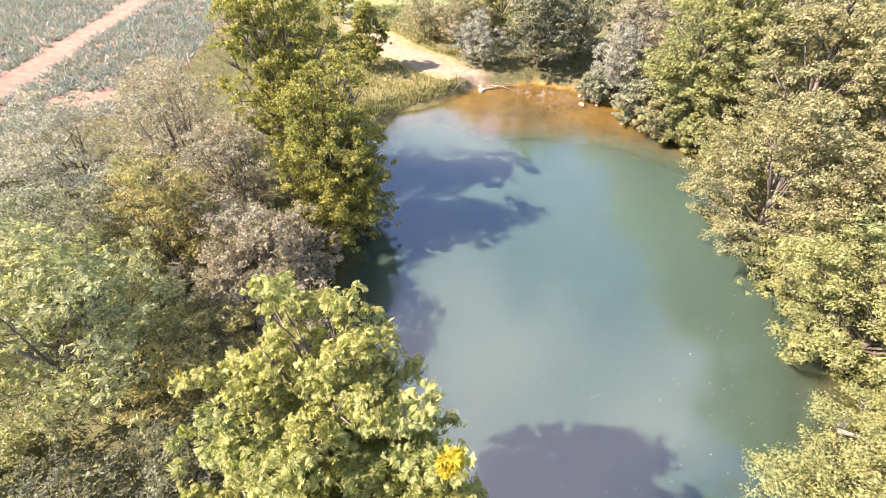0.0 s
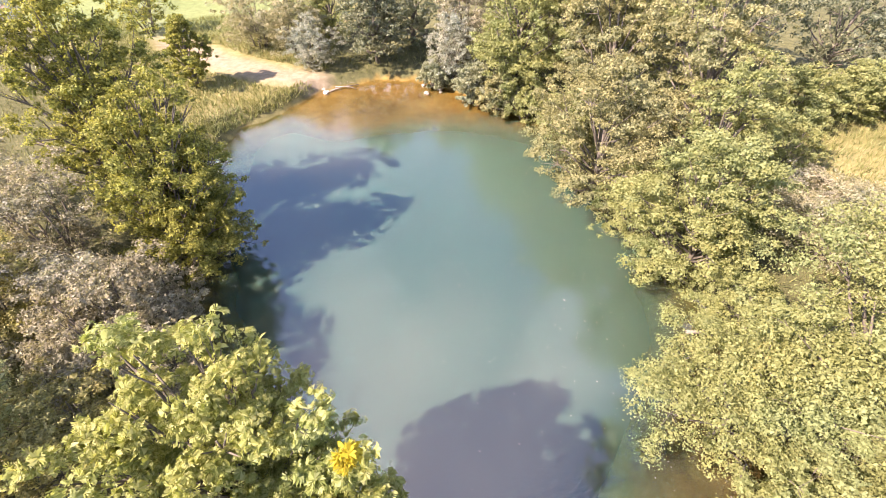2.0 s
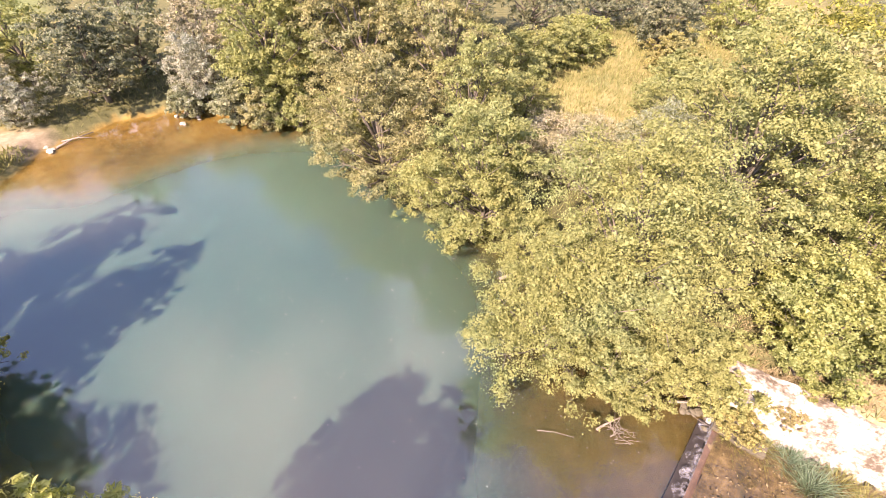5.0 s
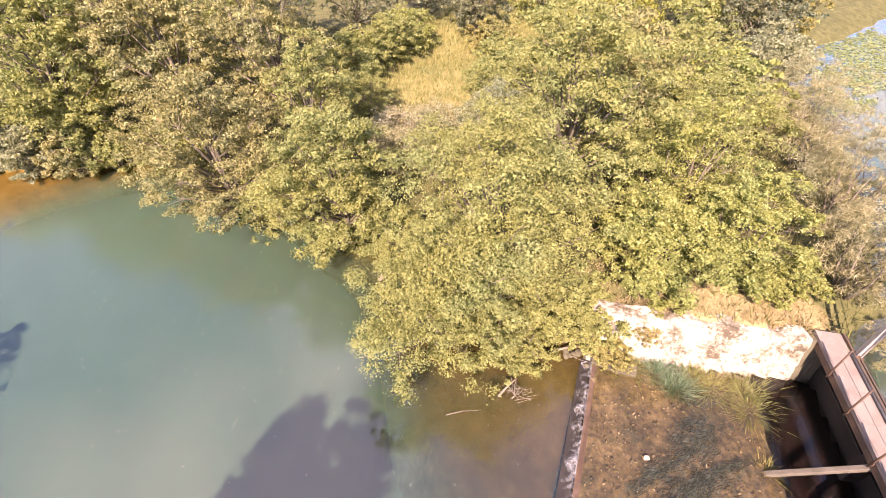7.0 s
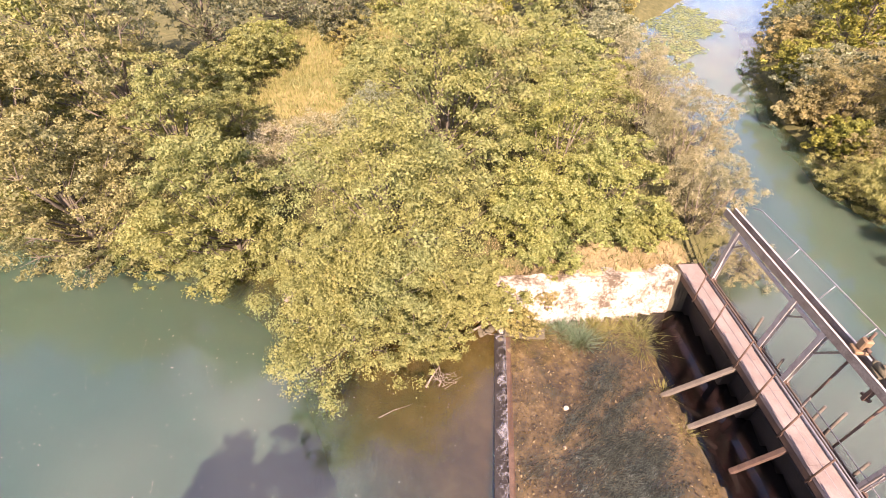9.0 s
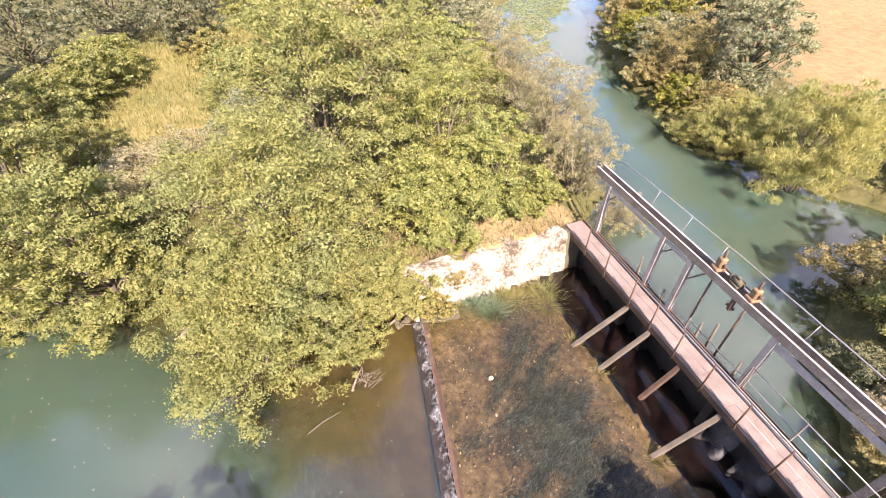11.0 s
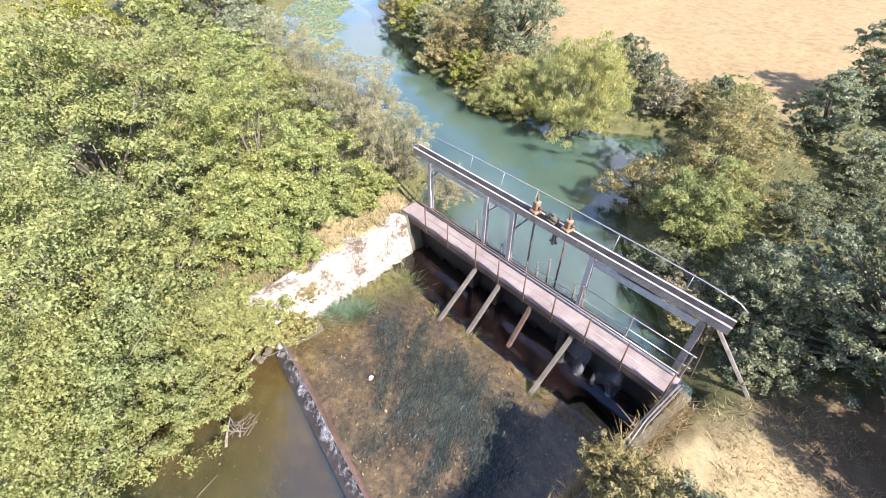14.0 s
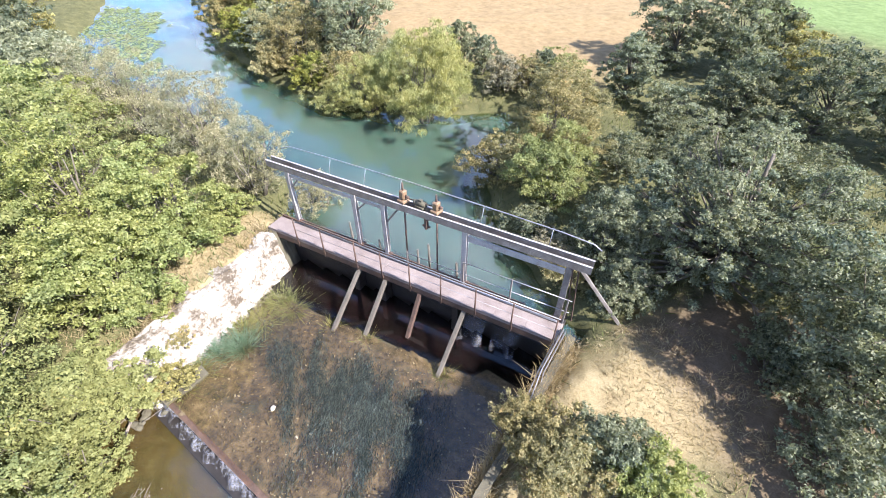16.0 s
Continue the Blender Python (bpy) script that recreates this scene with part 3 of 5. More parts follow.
def tree(name, label, category, x, y, h, r, kind, n, size=(0.12, 0.08), base=0.2, seed=0, lean=(0.0, 0.0), stems=1, clumps=26, group="", hang=0.0, spread=0.5, z=None, bark=None, sides=3, leaflets=1, sprays=13, peak=0.25, tips=(), lobes=(), fat=1.45):
    rng = np.random.default_rng(seed * 7919 + 13)
    gz = land1(x, y) if z is None else z
    ob = thing(name, x, y, gz - 0.05, label, category, group)
    if lobes:
        # a crown of several heads: each with its own place, top and width
        blobs = []
        for dx, dy, top, wide, low, count in lobes:
            blobs += [(q[0] + dx, q[1] + dy, q[2], *q[3:]) for q in crown_blobs(rng, top, wide, low, count, (0, 0), 0.45, fat)]
        blobs.append((0, 0, h * 0.55, r * 0.4, r * 0.4, h * 0.2))
    else:
        blobs = crown_blobs(rng, h, r, base, clumps, lean, peak, 1.12)
    bm = bmesh.new()
    tr = 0.028 * h ** 0.9 / math.sqrt(stems) + 0.015
    feet = []
    for s in range(stems):
        ang = 2 * math.pi * s / stems + rng.uniform(0, 1)
        off = 0.0 if stems == 1 else 0.12 * r
        foot = Vector((math.cos(ang) * off, math.sin(ang) * off, -0.15))
        spreadr = 0.0 if stems == 1 else 0.4 * r
        top = Vector((math.cos(ang) * spreadr + lean[0] * 0.8, math.sin(ang) * spreadr + lean[1] * 0.8, h * 0.72))
        kink = foot.lerp(top, 0.45) + Vector((rng.uniform(-.1, .1) * r, rng.uniform(-.1, .1) * r, 0))
        tube(bm, [foot, foot.lerp(kink, 0.5), kink, top], [tr * 1.25, tr, tr * 0.75, tr * 0.25], 7)
        feet.append((foot, kink, top))
    for k, bl in enumerate(blobs[:-1]):
        foot, kink, top = feet[k % stems]
        c = Vector(bl[:3])
        f = min(0.9, max(0.15, (c.z / h) * 0.75))
        st = foot.lerp(kink, f / 0.5) if f < 0.5 else kink.lerp(top, (f - 0.5) / 0.5)
        mid = st.lerp(c, 0.5) + Vector((0, 0, -0.05 * r))
        tube(bm, [st, mid, st.lerp(c, 0.9)], [tr * 0.4, tr * 0.26, tr * 0.07], 5)
        for q in range(3):
            e = c + Vector(np.clip(rng.normal(size=3), -1.2, 1.2)) * bl[3] * 0.4
            tube(bm, [mid.lerp(c, 0.6), e], [tr * 0.14, tr * 0.04], 4, False)
    part("trunk", bm, bark or BARK, ob)
    fine = split_clumps(rng, blobs, sprays)
    part("crown", quads_mesh("crown", leaves(rng, fine, int(n * (1.05 if size[0] >= 0.17 else 0.88)), (size[0] * 0.92, size[1] * 0.92), spread, hang, sides, leaflets), LEAF[kind]), None, ob)
    if tips:
        tip = [(q[0] - x, q[1] - y, q[2] - gz, q[3], q[3], q[3]) for q in tips]
        part("yellow_spray", quads_mesh("yellow_spray", leaves(rng, split_clumps(rng, tip, 6), 500, (0.10, 0.035), spread, hang, 3, 5), LEAF["yellow"]), None, ob, "bright yellow autumn leaves")
    return ob


WILLOW = dict(stems=8, base=0.0, size=(0.13, 0.026), hang=-0.5, clumps=24)
THICKET = dict(stems=6, base=0.0, clumps=22, size=(0.10, 0.062))
FAR = dict(base=0.0, size=(0.20, 0.13), clumps=26)
FARB = dict(base=0.0, size=(0.17, 0.11), clumps=22, stems=5)
# name, label, category, x, y, height, radius, leaf kind, leaves, options
WOODS = [
    # the near ash and its neighbours on the west bank
    ("ash_tree", "light green ash tree with yellowing tips on the bank", "tree", -2.0, 4.2, 8.1, 2.5, "ash", 138000, dict(size=(0.115, 0.038), base=0.25, hang=0.3, leaflets=7, sprays=12, lobes=((-0.8, 0.8, 7.9, 1.05, 0.45, 11), (0.25, 0.8, 7.9, 0.85, 0.5, 9), (0.75, 0.3, 7.5, 0.75, 0.5, 8), (1.35, -0.6, 7.0, 0.85, 0.45, 9), (1.9, -1.3, 6.6, 0.8, 0.5, 9), (2.1, -1.7, 5.7, 0.7, 0.45, 8), (-1.5, -0.4, 6.7, 1.2, 0.4, 12), (0.0, -0.5, 7.1, 1.3, 0.4, 12), (-0.6, -1.7, 6.4, 1.3, 0.35, 12), (0.9, -1.9, 6.2, 1.0, 0.4, 10)), tips=((0.12, 2.25, 7.5, 0.17),))),
    ("young_ash", "light green young ash among scrub", "tree", -9.3, 7.0, 5.7, 2.9, "sapling", 42000, dict(size=(0.13, 0.045), base=0.05, clumps=34, stems=3, leaflets=5)),
    ("sallow_thicket", "light green sallow in the scrub", "bush", -13.6, 8.6, 4.8, 2.8, "sapling", 20000, THICKET),
    ("sallow_thicket", "grey-green sallow thicket beside the crop", "bush", -18.5, 12.5, 4.0, 3.0, "silver", 14000, THICKET),
    ("sallow_thicket", "grey-green sallow thicket beside the crop", "bush", -14.2, 13.2, 4.3, 2.8, "silver", 18000, THICKET),
    ("sallow_thicket", "grey-green sallow thicket beside the crop", "bush", -16.5, 17.6, 4.0, 2.8, "silver", 14000, THICKET),
    ("sallow_thicket", "grey-green sallow thicket beside the crop", "bush", -20.5, 16.8, 3.6, 2.8, "silver", 11000, THICKET),
    ("blackthorn", "yellow-brown thorn shrub turning in autumn", "bush", -9.2, 11.8, 4.5, 2.1, "thorn", 24000, THICKET),
    ("blackthorn", "dull purple-brown blackthorn shrub", "bush", -7.0, 11.6, 3.4, 1.9, "brown", 15000, THICKET),
    ("blackthorn", "grey-brown blackthorn under the alders", "bush", -6.6, 9.0, 2.4, 1.6, "brown", 11000, THICKET),
    ("blackthorn", "grey-brown shrub with sparse leaves", "bush", -10.8, 16.6, 5.6, 2.4, "brown", 14000, THICKET),
    ("blackthorn", "grey-brown shrub with sparse leaves", "bush", -12.6, 19.6, 4.8, 2.4, "brown", 14000, THICKET),
    ("blackthorn", "dark thorn shrub at the crop's edge", "bush", -13.6, 33.5, 3.6, 2.0, "brown", 6000, FARB),
    ("alder_tree", "tall olive-green alder leaning over the pond", "tree", -4.6, 15.6, 8.2, 2.5, "olive", 70000, dict(base=0.06, size=(0.11, 0.075), lobes=((0.2, 0.2, 8.2, 1.5, 0.2, 18), (1.15, 0.5, 8.3, 1.25, 0.15, 16), (0.8, -0.7, 6.6, 1.5, 0.1, 16), (-0.7, -0.4, 6.8, 1.5, 0.1, 15), (1.0, 0.9, 5.6, 1.4, 0.05, 14), (0.4, -1.4, 4.2, 1.4, 0.05, 12), (1.2, 0.0, 3.6, 1.4, 0.05, 12)))),
    ("alder_tree", "tall olive-green alder beside the track", "tree", -6.6, 19.0, 9.4, 2.6, "olive", 70000, dict(base=0.06, size=(0.12, 0.08), lobes=((0.0, 0.0, 9.6, 1.6, 0.2, 18), (0.9, 1.2, 8.6, 1.7, 0.1, 15), (-1.3, -0.2, 8.6, 1.6, 0.1, 15), (0.2, -0.9, 6.2, 1.8, 0.05, 16), (0.2, 0.8, 6.0, 1.8, 0.05, 14)))),
    ("bramble", "low dark bramble scrub with dead leaves", "bush", -6.4, 4.6, 1.8, 1.7, "dark", 9000, THICKET),
    ("bramble", "low dark bramble scrub with dead leaves", "bush", -8.6, 3.4, 1.6, 1.8, "dark", 9000, THICKET),
    ("bramble", "low dark bramble scrub with dead leaves", "bush", -5.6, 2.2, 1.5, 1.6, "dark", 9000, THICKET),
    ("bramble", "low green bramble scrub", "bush", -11.6, 4.6, 1.8, 2.0, "sapling", 9000, THICKET),
    ("bramble", "low dark bramble scrub with dead leaves", "bush", -7.4, 2.0, 1.5, 1.8, "dark", 12000, THICKET),
    ("bramble", "low dark bramble scrub with dead leaves", "bush", -9.8, 1.6, 1.5, 1.9, "brown", 11000, THICKET),
    ("bramble", "low dark bramble scrub with dead leaves", "bush", -6.6, 0.4, 1.4, 1.7, "dark", 11000, THICKET),
    ("blackthorn", "purple-brown scrub at the pond's edge", "bush", -5.4, 12.0, 3.7, 1.8, "brown", 17000, THICKET),
    ("blackthorn", "purple-brown scrub at the pond's edge", "bush", -4.7, 8.9, 3.7, 1.7, "brown", 13000, THICKET),
    ("sallow_bush", "low sallow at the pond's edge", "bush", -5.8, 20.4, 2.6, 1.8, "olive", 11000, THICKET),
    ("blackthorn", "yellow-green thorn beside the ash", "bush", -6.2, 6.8, 3.4, 1.9, "thorn", 18000, THICKET),
    ("blackthorn", "grey-brown thorn above the pond", "bush", -5.9, 10.3, 4.5, 1.9, "brown", 16000, THICKET),
    ("blackthorn", "grey-green shrub in the scrub", "bush", -11.4, 9.8, 4.6, 2.2, "grey", 16000, THICKET),
    ("blackthorn", "grey-brown shrub beside the alders", "bush", -8.2, 15.0, 4.6, 2.0, "brown", 15000, THICKET),
    ("hawthorn", "dark conical hawthorn beside the sandy track", "tree", -5.2, 32.4, 4.6, 1.6, "olive", 20000, dict(base=0.0, clumps=26, sides=3, peak=0.6, size=(0.14, 0.09))),
    # the far bank
    ("willow_bush", "pale yellow-green willow bush behind the sand", "bush", -1.0, 38.6, 4.4, 3.0, "pale", 14000, dict(stems=7, base=0.0, size=(0.2, 0.06), sides=3)),
    ("willow_bush", "pale yellow-green willow bush behind the sand", "bush", 1.6, 36.8, 4.0, 2.4, "pale", 11000, dict(stems=7, base=0.0, size=(0.2, 0.06), sides=3)),
    ("willow_bush", "round silvery willow bush beside the water", "bush", 2.4, 33.2, 3.0, 2.0, "silver", 13000, dict(stems=7, base=0.0, size=(0.17, 0.05), sides=3)),
    ("alder_tree", "dark green bushy alder at the water's end", "tree", 6.8, 32.8, 5.8, 2.8, "dark", 18000, dict(base=0.0, size=(0.18, 0.12), sides=3)),
    ("alder_tree", "grey-green tree behind the far shore", "tree", 4.4, 39.0, 6.0, 3.0, "alder", 10000, FAR),
    ("alder_tree", "grey-green tree behind the far shore", "tree", 10.2, 35.6, 6.4, 3.0, "grey", 10000, FAR),
    ("willow_bush", "silver-grey sallow overhanging the shore", "bush", 10.9, 28.6, 4.0, 2.2, "silver", 15000, dict(stems=6, base=0.0, size=(0.16, 0.06), sides=3)),
    ("willow_bush", "grey-brown scrub behind the sallow", "bush", 12.6, 31.0, 5.6, 2.6, "brown", 10000, FARB),
    ("alder_tree", "tall alder of the east wood", "tree", 16.4, 31.5, 8.0, 3.4, "alder", 11000, FAR),
    ("alder_tree", "tall alder of the east wood", "tree", 20.5, 35.0, 8.4, 3.8, "alder", 10000, FAR),
    ("thorn_bush", "dark round thorn bush in the pasture", "bush", -9.4, 45.0, 4.0, 2.6, "olive", 6000, FARB),
    # the east bank
    ("alder_tree", "large alder with dark hollows in its crown", "tree", 13.9, 24.6, 7.6, 3.2, "alder", 26000, dict(base=0.0, size=(0.17, 0.11), sides=3, clumps=34)),
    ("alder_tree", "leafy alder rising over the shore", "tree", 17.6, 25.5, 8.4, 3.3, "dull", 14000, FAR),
    ("alder_tree", "tall alder of the east wood", "tree", 22.5, 28.0, 8.8, 3.8, "alder", 10000, FAR),
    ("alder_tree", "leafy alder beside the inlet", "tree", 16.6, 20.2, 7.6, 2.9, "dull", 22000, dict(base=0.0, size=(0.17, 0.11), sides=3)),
    ("alder_tree", "tall alder of the east wood", "tree", 21.6, 20.6, 8.6, 3.4, "alder", 12000, FAR),
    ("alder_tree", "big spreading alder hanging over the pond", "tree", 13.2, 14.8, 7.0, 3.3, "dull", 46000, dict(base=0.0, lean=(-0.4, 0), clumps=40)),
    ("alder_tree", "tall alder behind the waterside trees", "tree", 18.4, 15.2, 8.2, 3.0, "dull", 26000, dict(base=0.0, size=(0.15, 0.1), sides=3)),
    ("alder_tree", "light green alder dipping its boughs to the water", "tree", 13.0, 8.6, 5.9, 2.8, "alder", 44000, dict(base=0.0, lean=(-0.4, 0), clumps=38)),
    ("alder_tree", "slim alder between its larger neighbours", "tree", 16.2, 11.6, 6.4, 2.2, "alder", 20000, dict(base=0.0)),
    ("alder_tree", "broad yellow-green alder over the bank", "tree", 12.4, 2.0, 7.0, 3.3, "alder", 92000, dict(base=0.0, clumps=56, lean=(-0.6, 0), size=(0.085, 0.06))),
    ("alder_tree", "low alder with boughs trailing over the water", "tree", 10.0, 2.9, 4.4, 2.8, "alder", 56000, dict(base=0.06, clumps=40, stems=3, size=(0.085, 0.06))),
    ("sallow_bush", "low sallow fringe over the shore", "bush", 11.4, 25.6, 2.4, 1.6, "grey", 9000, FARB),
    ("sallow_bush", "low sallow fringe over the shore", "bush", 9.9, 28.4, 1.9, 1.3, "grey", 8000, FARB),
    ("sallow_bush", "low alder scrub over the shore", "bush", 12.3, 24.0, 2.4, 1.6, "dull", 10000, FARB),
    ("sallow_bush", "low alder scrub over the shore", "bush", 13.4, 22.6, 2.6, 1.7, "alder", 10000, FARB),
    ("sallow_bush", "low alder scrub over the shore", "bush", 14.6, 19.6, 2.8, 1.7, "alder", 10000, FARB),
    ("sallow_bush", "low alder scrub over the shore", "bush", 13.0, 11.5, 3.2, 2.0, "alder", 16000, THICKET),
    ("sallow_bush", "low alder scrub over the shore", "bush", 12.5, 5.6, 3.0, 1.7, "alder", 14000, THICKET),
    ("bramble", "green bramble at the end of the wall", "bush", 11.9, -1.1, 2.0, 1.5, "alder", 20000, dict(stems=5, base=0.0, size=(0.11, 0.08))),
    ("sallow_bush", "low alder scrub hanging over the weir's end", "bush", 10.4, 0.6, 2.0, 1.6, "alder", 22000, dict(THICKET, size=(0.09, 0.065))),
    ("bramble", "low bramble on the wall's top", "bush", 13.0, -3.1, 1.1, 1.1, "bright", 11000, dict(THICKET, size=(0.09, 0.065))),
    ("alder_tree", "tall yellow-green alder on the bank", "tree", 16.4, 1.0, 8.6, 3.2, "alder", 48000, dict(base=0.0, clumps=36, size=(0.11, 0.075))),
    ("sallow_thicket", "grey twiggy scrub at the meadow's edge", "bush", 17.6, 7.2, 3.0, 2.3, "pale", 15000, THICKET),
    ("sallow_thicket", "grey twiggy scrub at the meadow's edge", "bush", 20.4, 4.6, 3.2, 2.4, "grey", 13000, THICKET),
    ("bramble", "bright green bramble and elder thicket above the wall", "bush", 13.9, -2.6, 3.0, 2.1, "bright", 26000, dict(stems=6, base=0.0, size=(0.10, 0.075))),
    ("bramble", "bright green bramble and elder thicket above the wall", "bush", 15.4, -5.2, 3.2, 2.1, "bright", 22000, dict(stems=6, base=0.0, size=(0.10, 0.075))),
    ("elder_bush", "grey-green elder behind the brambles", "bush", 17.8, -3.4, 4.4, 2.4, "bright", 20000, THICKET),
    ("willow_bush", "feathery pale willow bush beside the sluice", "bush", 15.6, -8.9, 3.2, 1.9, "pale", 22000, WILLOW),
    ("willow_bush", "feathery pale willow bush beside the channel", "bush", 19.2, -9.0, 4.0, 2.4, "pale", 22000, WILLOW),
    ("willow_bush", "feathery pale willow bush beside the channel", "bush", 23.2, -8.4, 3.8, 2.4, "pale", 18000, WILLOW),
    ("willow_bush", "pale willow scrub beside the channel", "bush", 27.0, -8.4, 3.4, 2.4, "pale", 12000, WILLOW),
    ("willow_bush", "grey-green willow scrub beside the lily pool", "bush", 31.0, -7.0, 3.0, 2.4, "grey", 9000, FARB),
    ("elder_bush", "mixed green scrub on the bank", "bush", 20.6, -4.2, 4.2, 2.6, "alder", 16000, THICKET),
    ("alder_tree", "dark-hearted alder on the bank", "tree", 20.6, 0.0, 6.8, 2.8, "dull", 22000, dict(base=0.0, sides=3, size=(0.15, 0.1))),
    ("elder_bush", "mixed green scrub on the bank", "bush", 24.6, -4.6, 4.0, 2.8, "bright", 12000, FARB),
    ("elder_bush", "mixed green scrub on the bank", "bush", 29.0, -3.0, 4.0, 3.0, "alder", 9000, FARB),
    ("elder_bush", "olive scrub behind the bank", "bush", 25.5, 0.5, 4.2, 2.8, "alder", 10000, FARB),
    ("young_tree", "young leafy tree at the edge of the meadow", "tree", 29.4, 15.2, 3.0, 2.2, "alder", 14000, dict(FAR, size=(0.15, 0.09))),
    ("sallow_thicket", "low grey twiggy scrub in the meadow", "bush", 21.0, 8.4, 1.5, 1.8, "pale", 10000, THICKET),
    ("sallow_thicket", "low grey twiggy scrub in the meadow", "bush", 19.4, 9.6, 1.8, 1.7, "brown", 10000, THICKET),
    ("sallow_thicket", "low green scrub in the meadow", "bush", 33.0, 8.0, 1.6, 2.2, "alder", 9000, FARB),
    ("sallow_thicket", "yellow-green scrub beside the meadow", "bush", 23.4, 5.6, 3.2, 2.0, "alder", 14000, THICKET),
    ("sallow_thicket", "yellow-green scrub beside the meadow", "bush", 27.0, 6.2, 3.0, 2.2, "alder", 14000, dict(THICKET, size=(0.14, 0.09))),
    ("sallow_thicket", "yellow-green scrub beside the meadow", "bush", 21.6, 12.6, 2.6, 1.8, "alder", 13000, THICKET),
    ("young_tree", "young leafy tree at the edge of the meadow", "tree", 26.0, 15.6, 2.8, 2.2, "alder", 14000, dict(FAR, size=(0.15, 0.09))),
    ("young_tree", "young leafy tree at the edge of the meadow", "tree", 32.6, 15.0, 2.6, 2.0, "bright", 12000, dict(FAR, size=(0.15, 0.09))),
    ("hedge_tree", "dark hedge tree beyond the meadow", "tree", 33.0, 19.5, 6.2, 3.6, "dark", 9000, FAR),
    ("hedge_tree", "dark hedge tree beyond the meadow", "tree", 39.5, 17.0, 6.0, 3.8, "dark", 9000, FAR),
    ("hedge_tree", "dark hedge tree beyond the meadow", "tree", 46.0, 12.0, 6.0, 4.0, "dark", 8000, FAR),
    ("hedge_tree", "dark hedge tree beyond the meadow", "tree", 27.5, 23.0, 7.4, 3.8, "dark", 9000, FAR),
    ("hedge_tree", "dark hedge tree beside the meadow", "tree", 37.0, 11.6, 4.6, 2.6, "dark", 9000, FAR),
    ("thorn_bush", "yellowing thorn bush beside the meadow", "bush", 34.2, 9.4, 2.2, 1.6, "thorn", 7000, FARB),
    ("hedge_tree", "yellowing hedge tree beyond the meadow", "tree", 42.0, 8.0, 4.6, 3.0, "bright", 7000, FAR),
    ("hedge_tree", "olive tree behind the bank", "tree", 36.0, 1.5, 5.0, 3.4, "olive", 8000, FAR),
    ("young_tree", "yellow-green tree beside the lily pool", "tree", 39.5, -4.5, 4.5, 2.9, "bright", 9000, FAR),
    ("hedge_tree", "dark tree beside the lily pool", "tree", 45.0, -3.0, 5.5, 3.6, "dark", 8000, FAR),
    ("hedge_tree", "dark tree beyond the lily pool", "tree", 56.0, -10.0, 7.0, 4.5, "olive", 8000, FAR),
    # beyond the channel
    ("willow_bush", "dense yellow-green willow bush rooted in the channel", "bush", 15.2, -18.7, 4.3, 2.7, "willow", 44000, dict(stems=12, base=0.0, size=(0.20, 0.032), hang=-1.1, clumps=40)),
    ("willow_bush", "dense yellow-green willow bush rooted in the channel", "bush", 17.9, -17.4, 3.0, 1.9, "willow", 20000, dict(stems=9, base=0.0, size=(0.19, 0.032), hang=-1.1, clumps=24)),
    ("willow_bush", "low yellow willow fringe at the water's edge", "bush", 19.6, -16.4, 1.5, 1.5, "willow", 12000, WILLOW),
    ("guelder_bush", "rust-tinged shrub over the channel", "bush", 25.2, -18.6, 3.4, 2.4, "rust", 18000, THICKET),
    ("grey_poplar", "grey-green tree at the channel's edge", "tree", 22.2, -20.4, 5.4, 2.4, "grey", 18000, dict(base=0.0, sides=3, size=(0.15, 0.1))),
    ("hedge_tree", "grey-green tree along the channel", "tree", 27.0, -22.0, 4.8, 2.8, "dark", 11000, FAR),
    ("hedge_tree", "dark tree along the channel", "tree", 33.0, -22.4, 5.4, 3.0, "olive", 10000, FAR),
    ("hedge_tree", "dark tree along the channel", "tree", 39.5, -26.0, 6.0, 3.4, "dark", 9000, FAR),
    ("hedge_tree", "dark tree along the channel", "tree", 47.0, -30.0, 6.5, 3.8, "dark", 9000, FAR),
    ("sallow_bush", "low scrub fringing the channel", "bush", 22.4, -17.4, 1.6, 1.4, "olive", 8000, FARB),
    ("sallow_bush", "low scrub fringing the channel", "bush", 25.6, -17.2, 1.7, 1.5, "rust", 8000, FARB),
    ("sallow_bush", "low scrub fringing the channel", "bush", 30.6, -18.6, 2.2, 1.9, "olive", 8000, FARB),
    ("sallow_bush", "low scrub fringing the channel", "bush", 34.4, -19.6, 2.4, 2.0, "rust", 8000, FARB),
    ("sallow_bush", "low scrub fringing the channel", "bush", 38.0, -21.4, 2.4, 2.2, "dark", 7000, FARB),
    ("sallow_bush", "low scrub fringing the channel", "bush", 42.4, -23.6, 2.6, 2.4, "olive", 7000, FARB),
    ("sallow_bush", "low scrub fringing the channel", "bush", 47.5, -26.4, 2.8, 2.6, "dark", 6000, FARB),
    ("young_tree", "yellow-green tree beside the lily pool", "tree", 40.6, -9.0, 4.4, 2.6, "thorn", 9000, FAR),
    ("hedge_tree", "dark tree beside the lily pool", "tree", 37.0, -7.0, 4.2, 2.6, "dark", 9000, FAR),
    ("sallow_thicket", "pale scrub beside the lily pool", "bush", 34.0, -8.6, 2.2, 2.0, "grey", 8000, FARB),
    ("sapling", "small drooping dark tree at the stubble field's edge", "tree", 17.4, -24.6, 2.6, 1.1, "blue", 8000, dict(base=0.1, hang=1.0, sides=3)),
    ("sapling", "small drooping dark tree at the stubble field's edge", "tree", 15.4, -24.0, 2.2, 1.0, "blue", 6000, dict(base=0.1, hang=1.0, sides=3)),
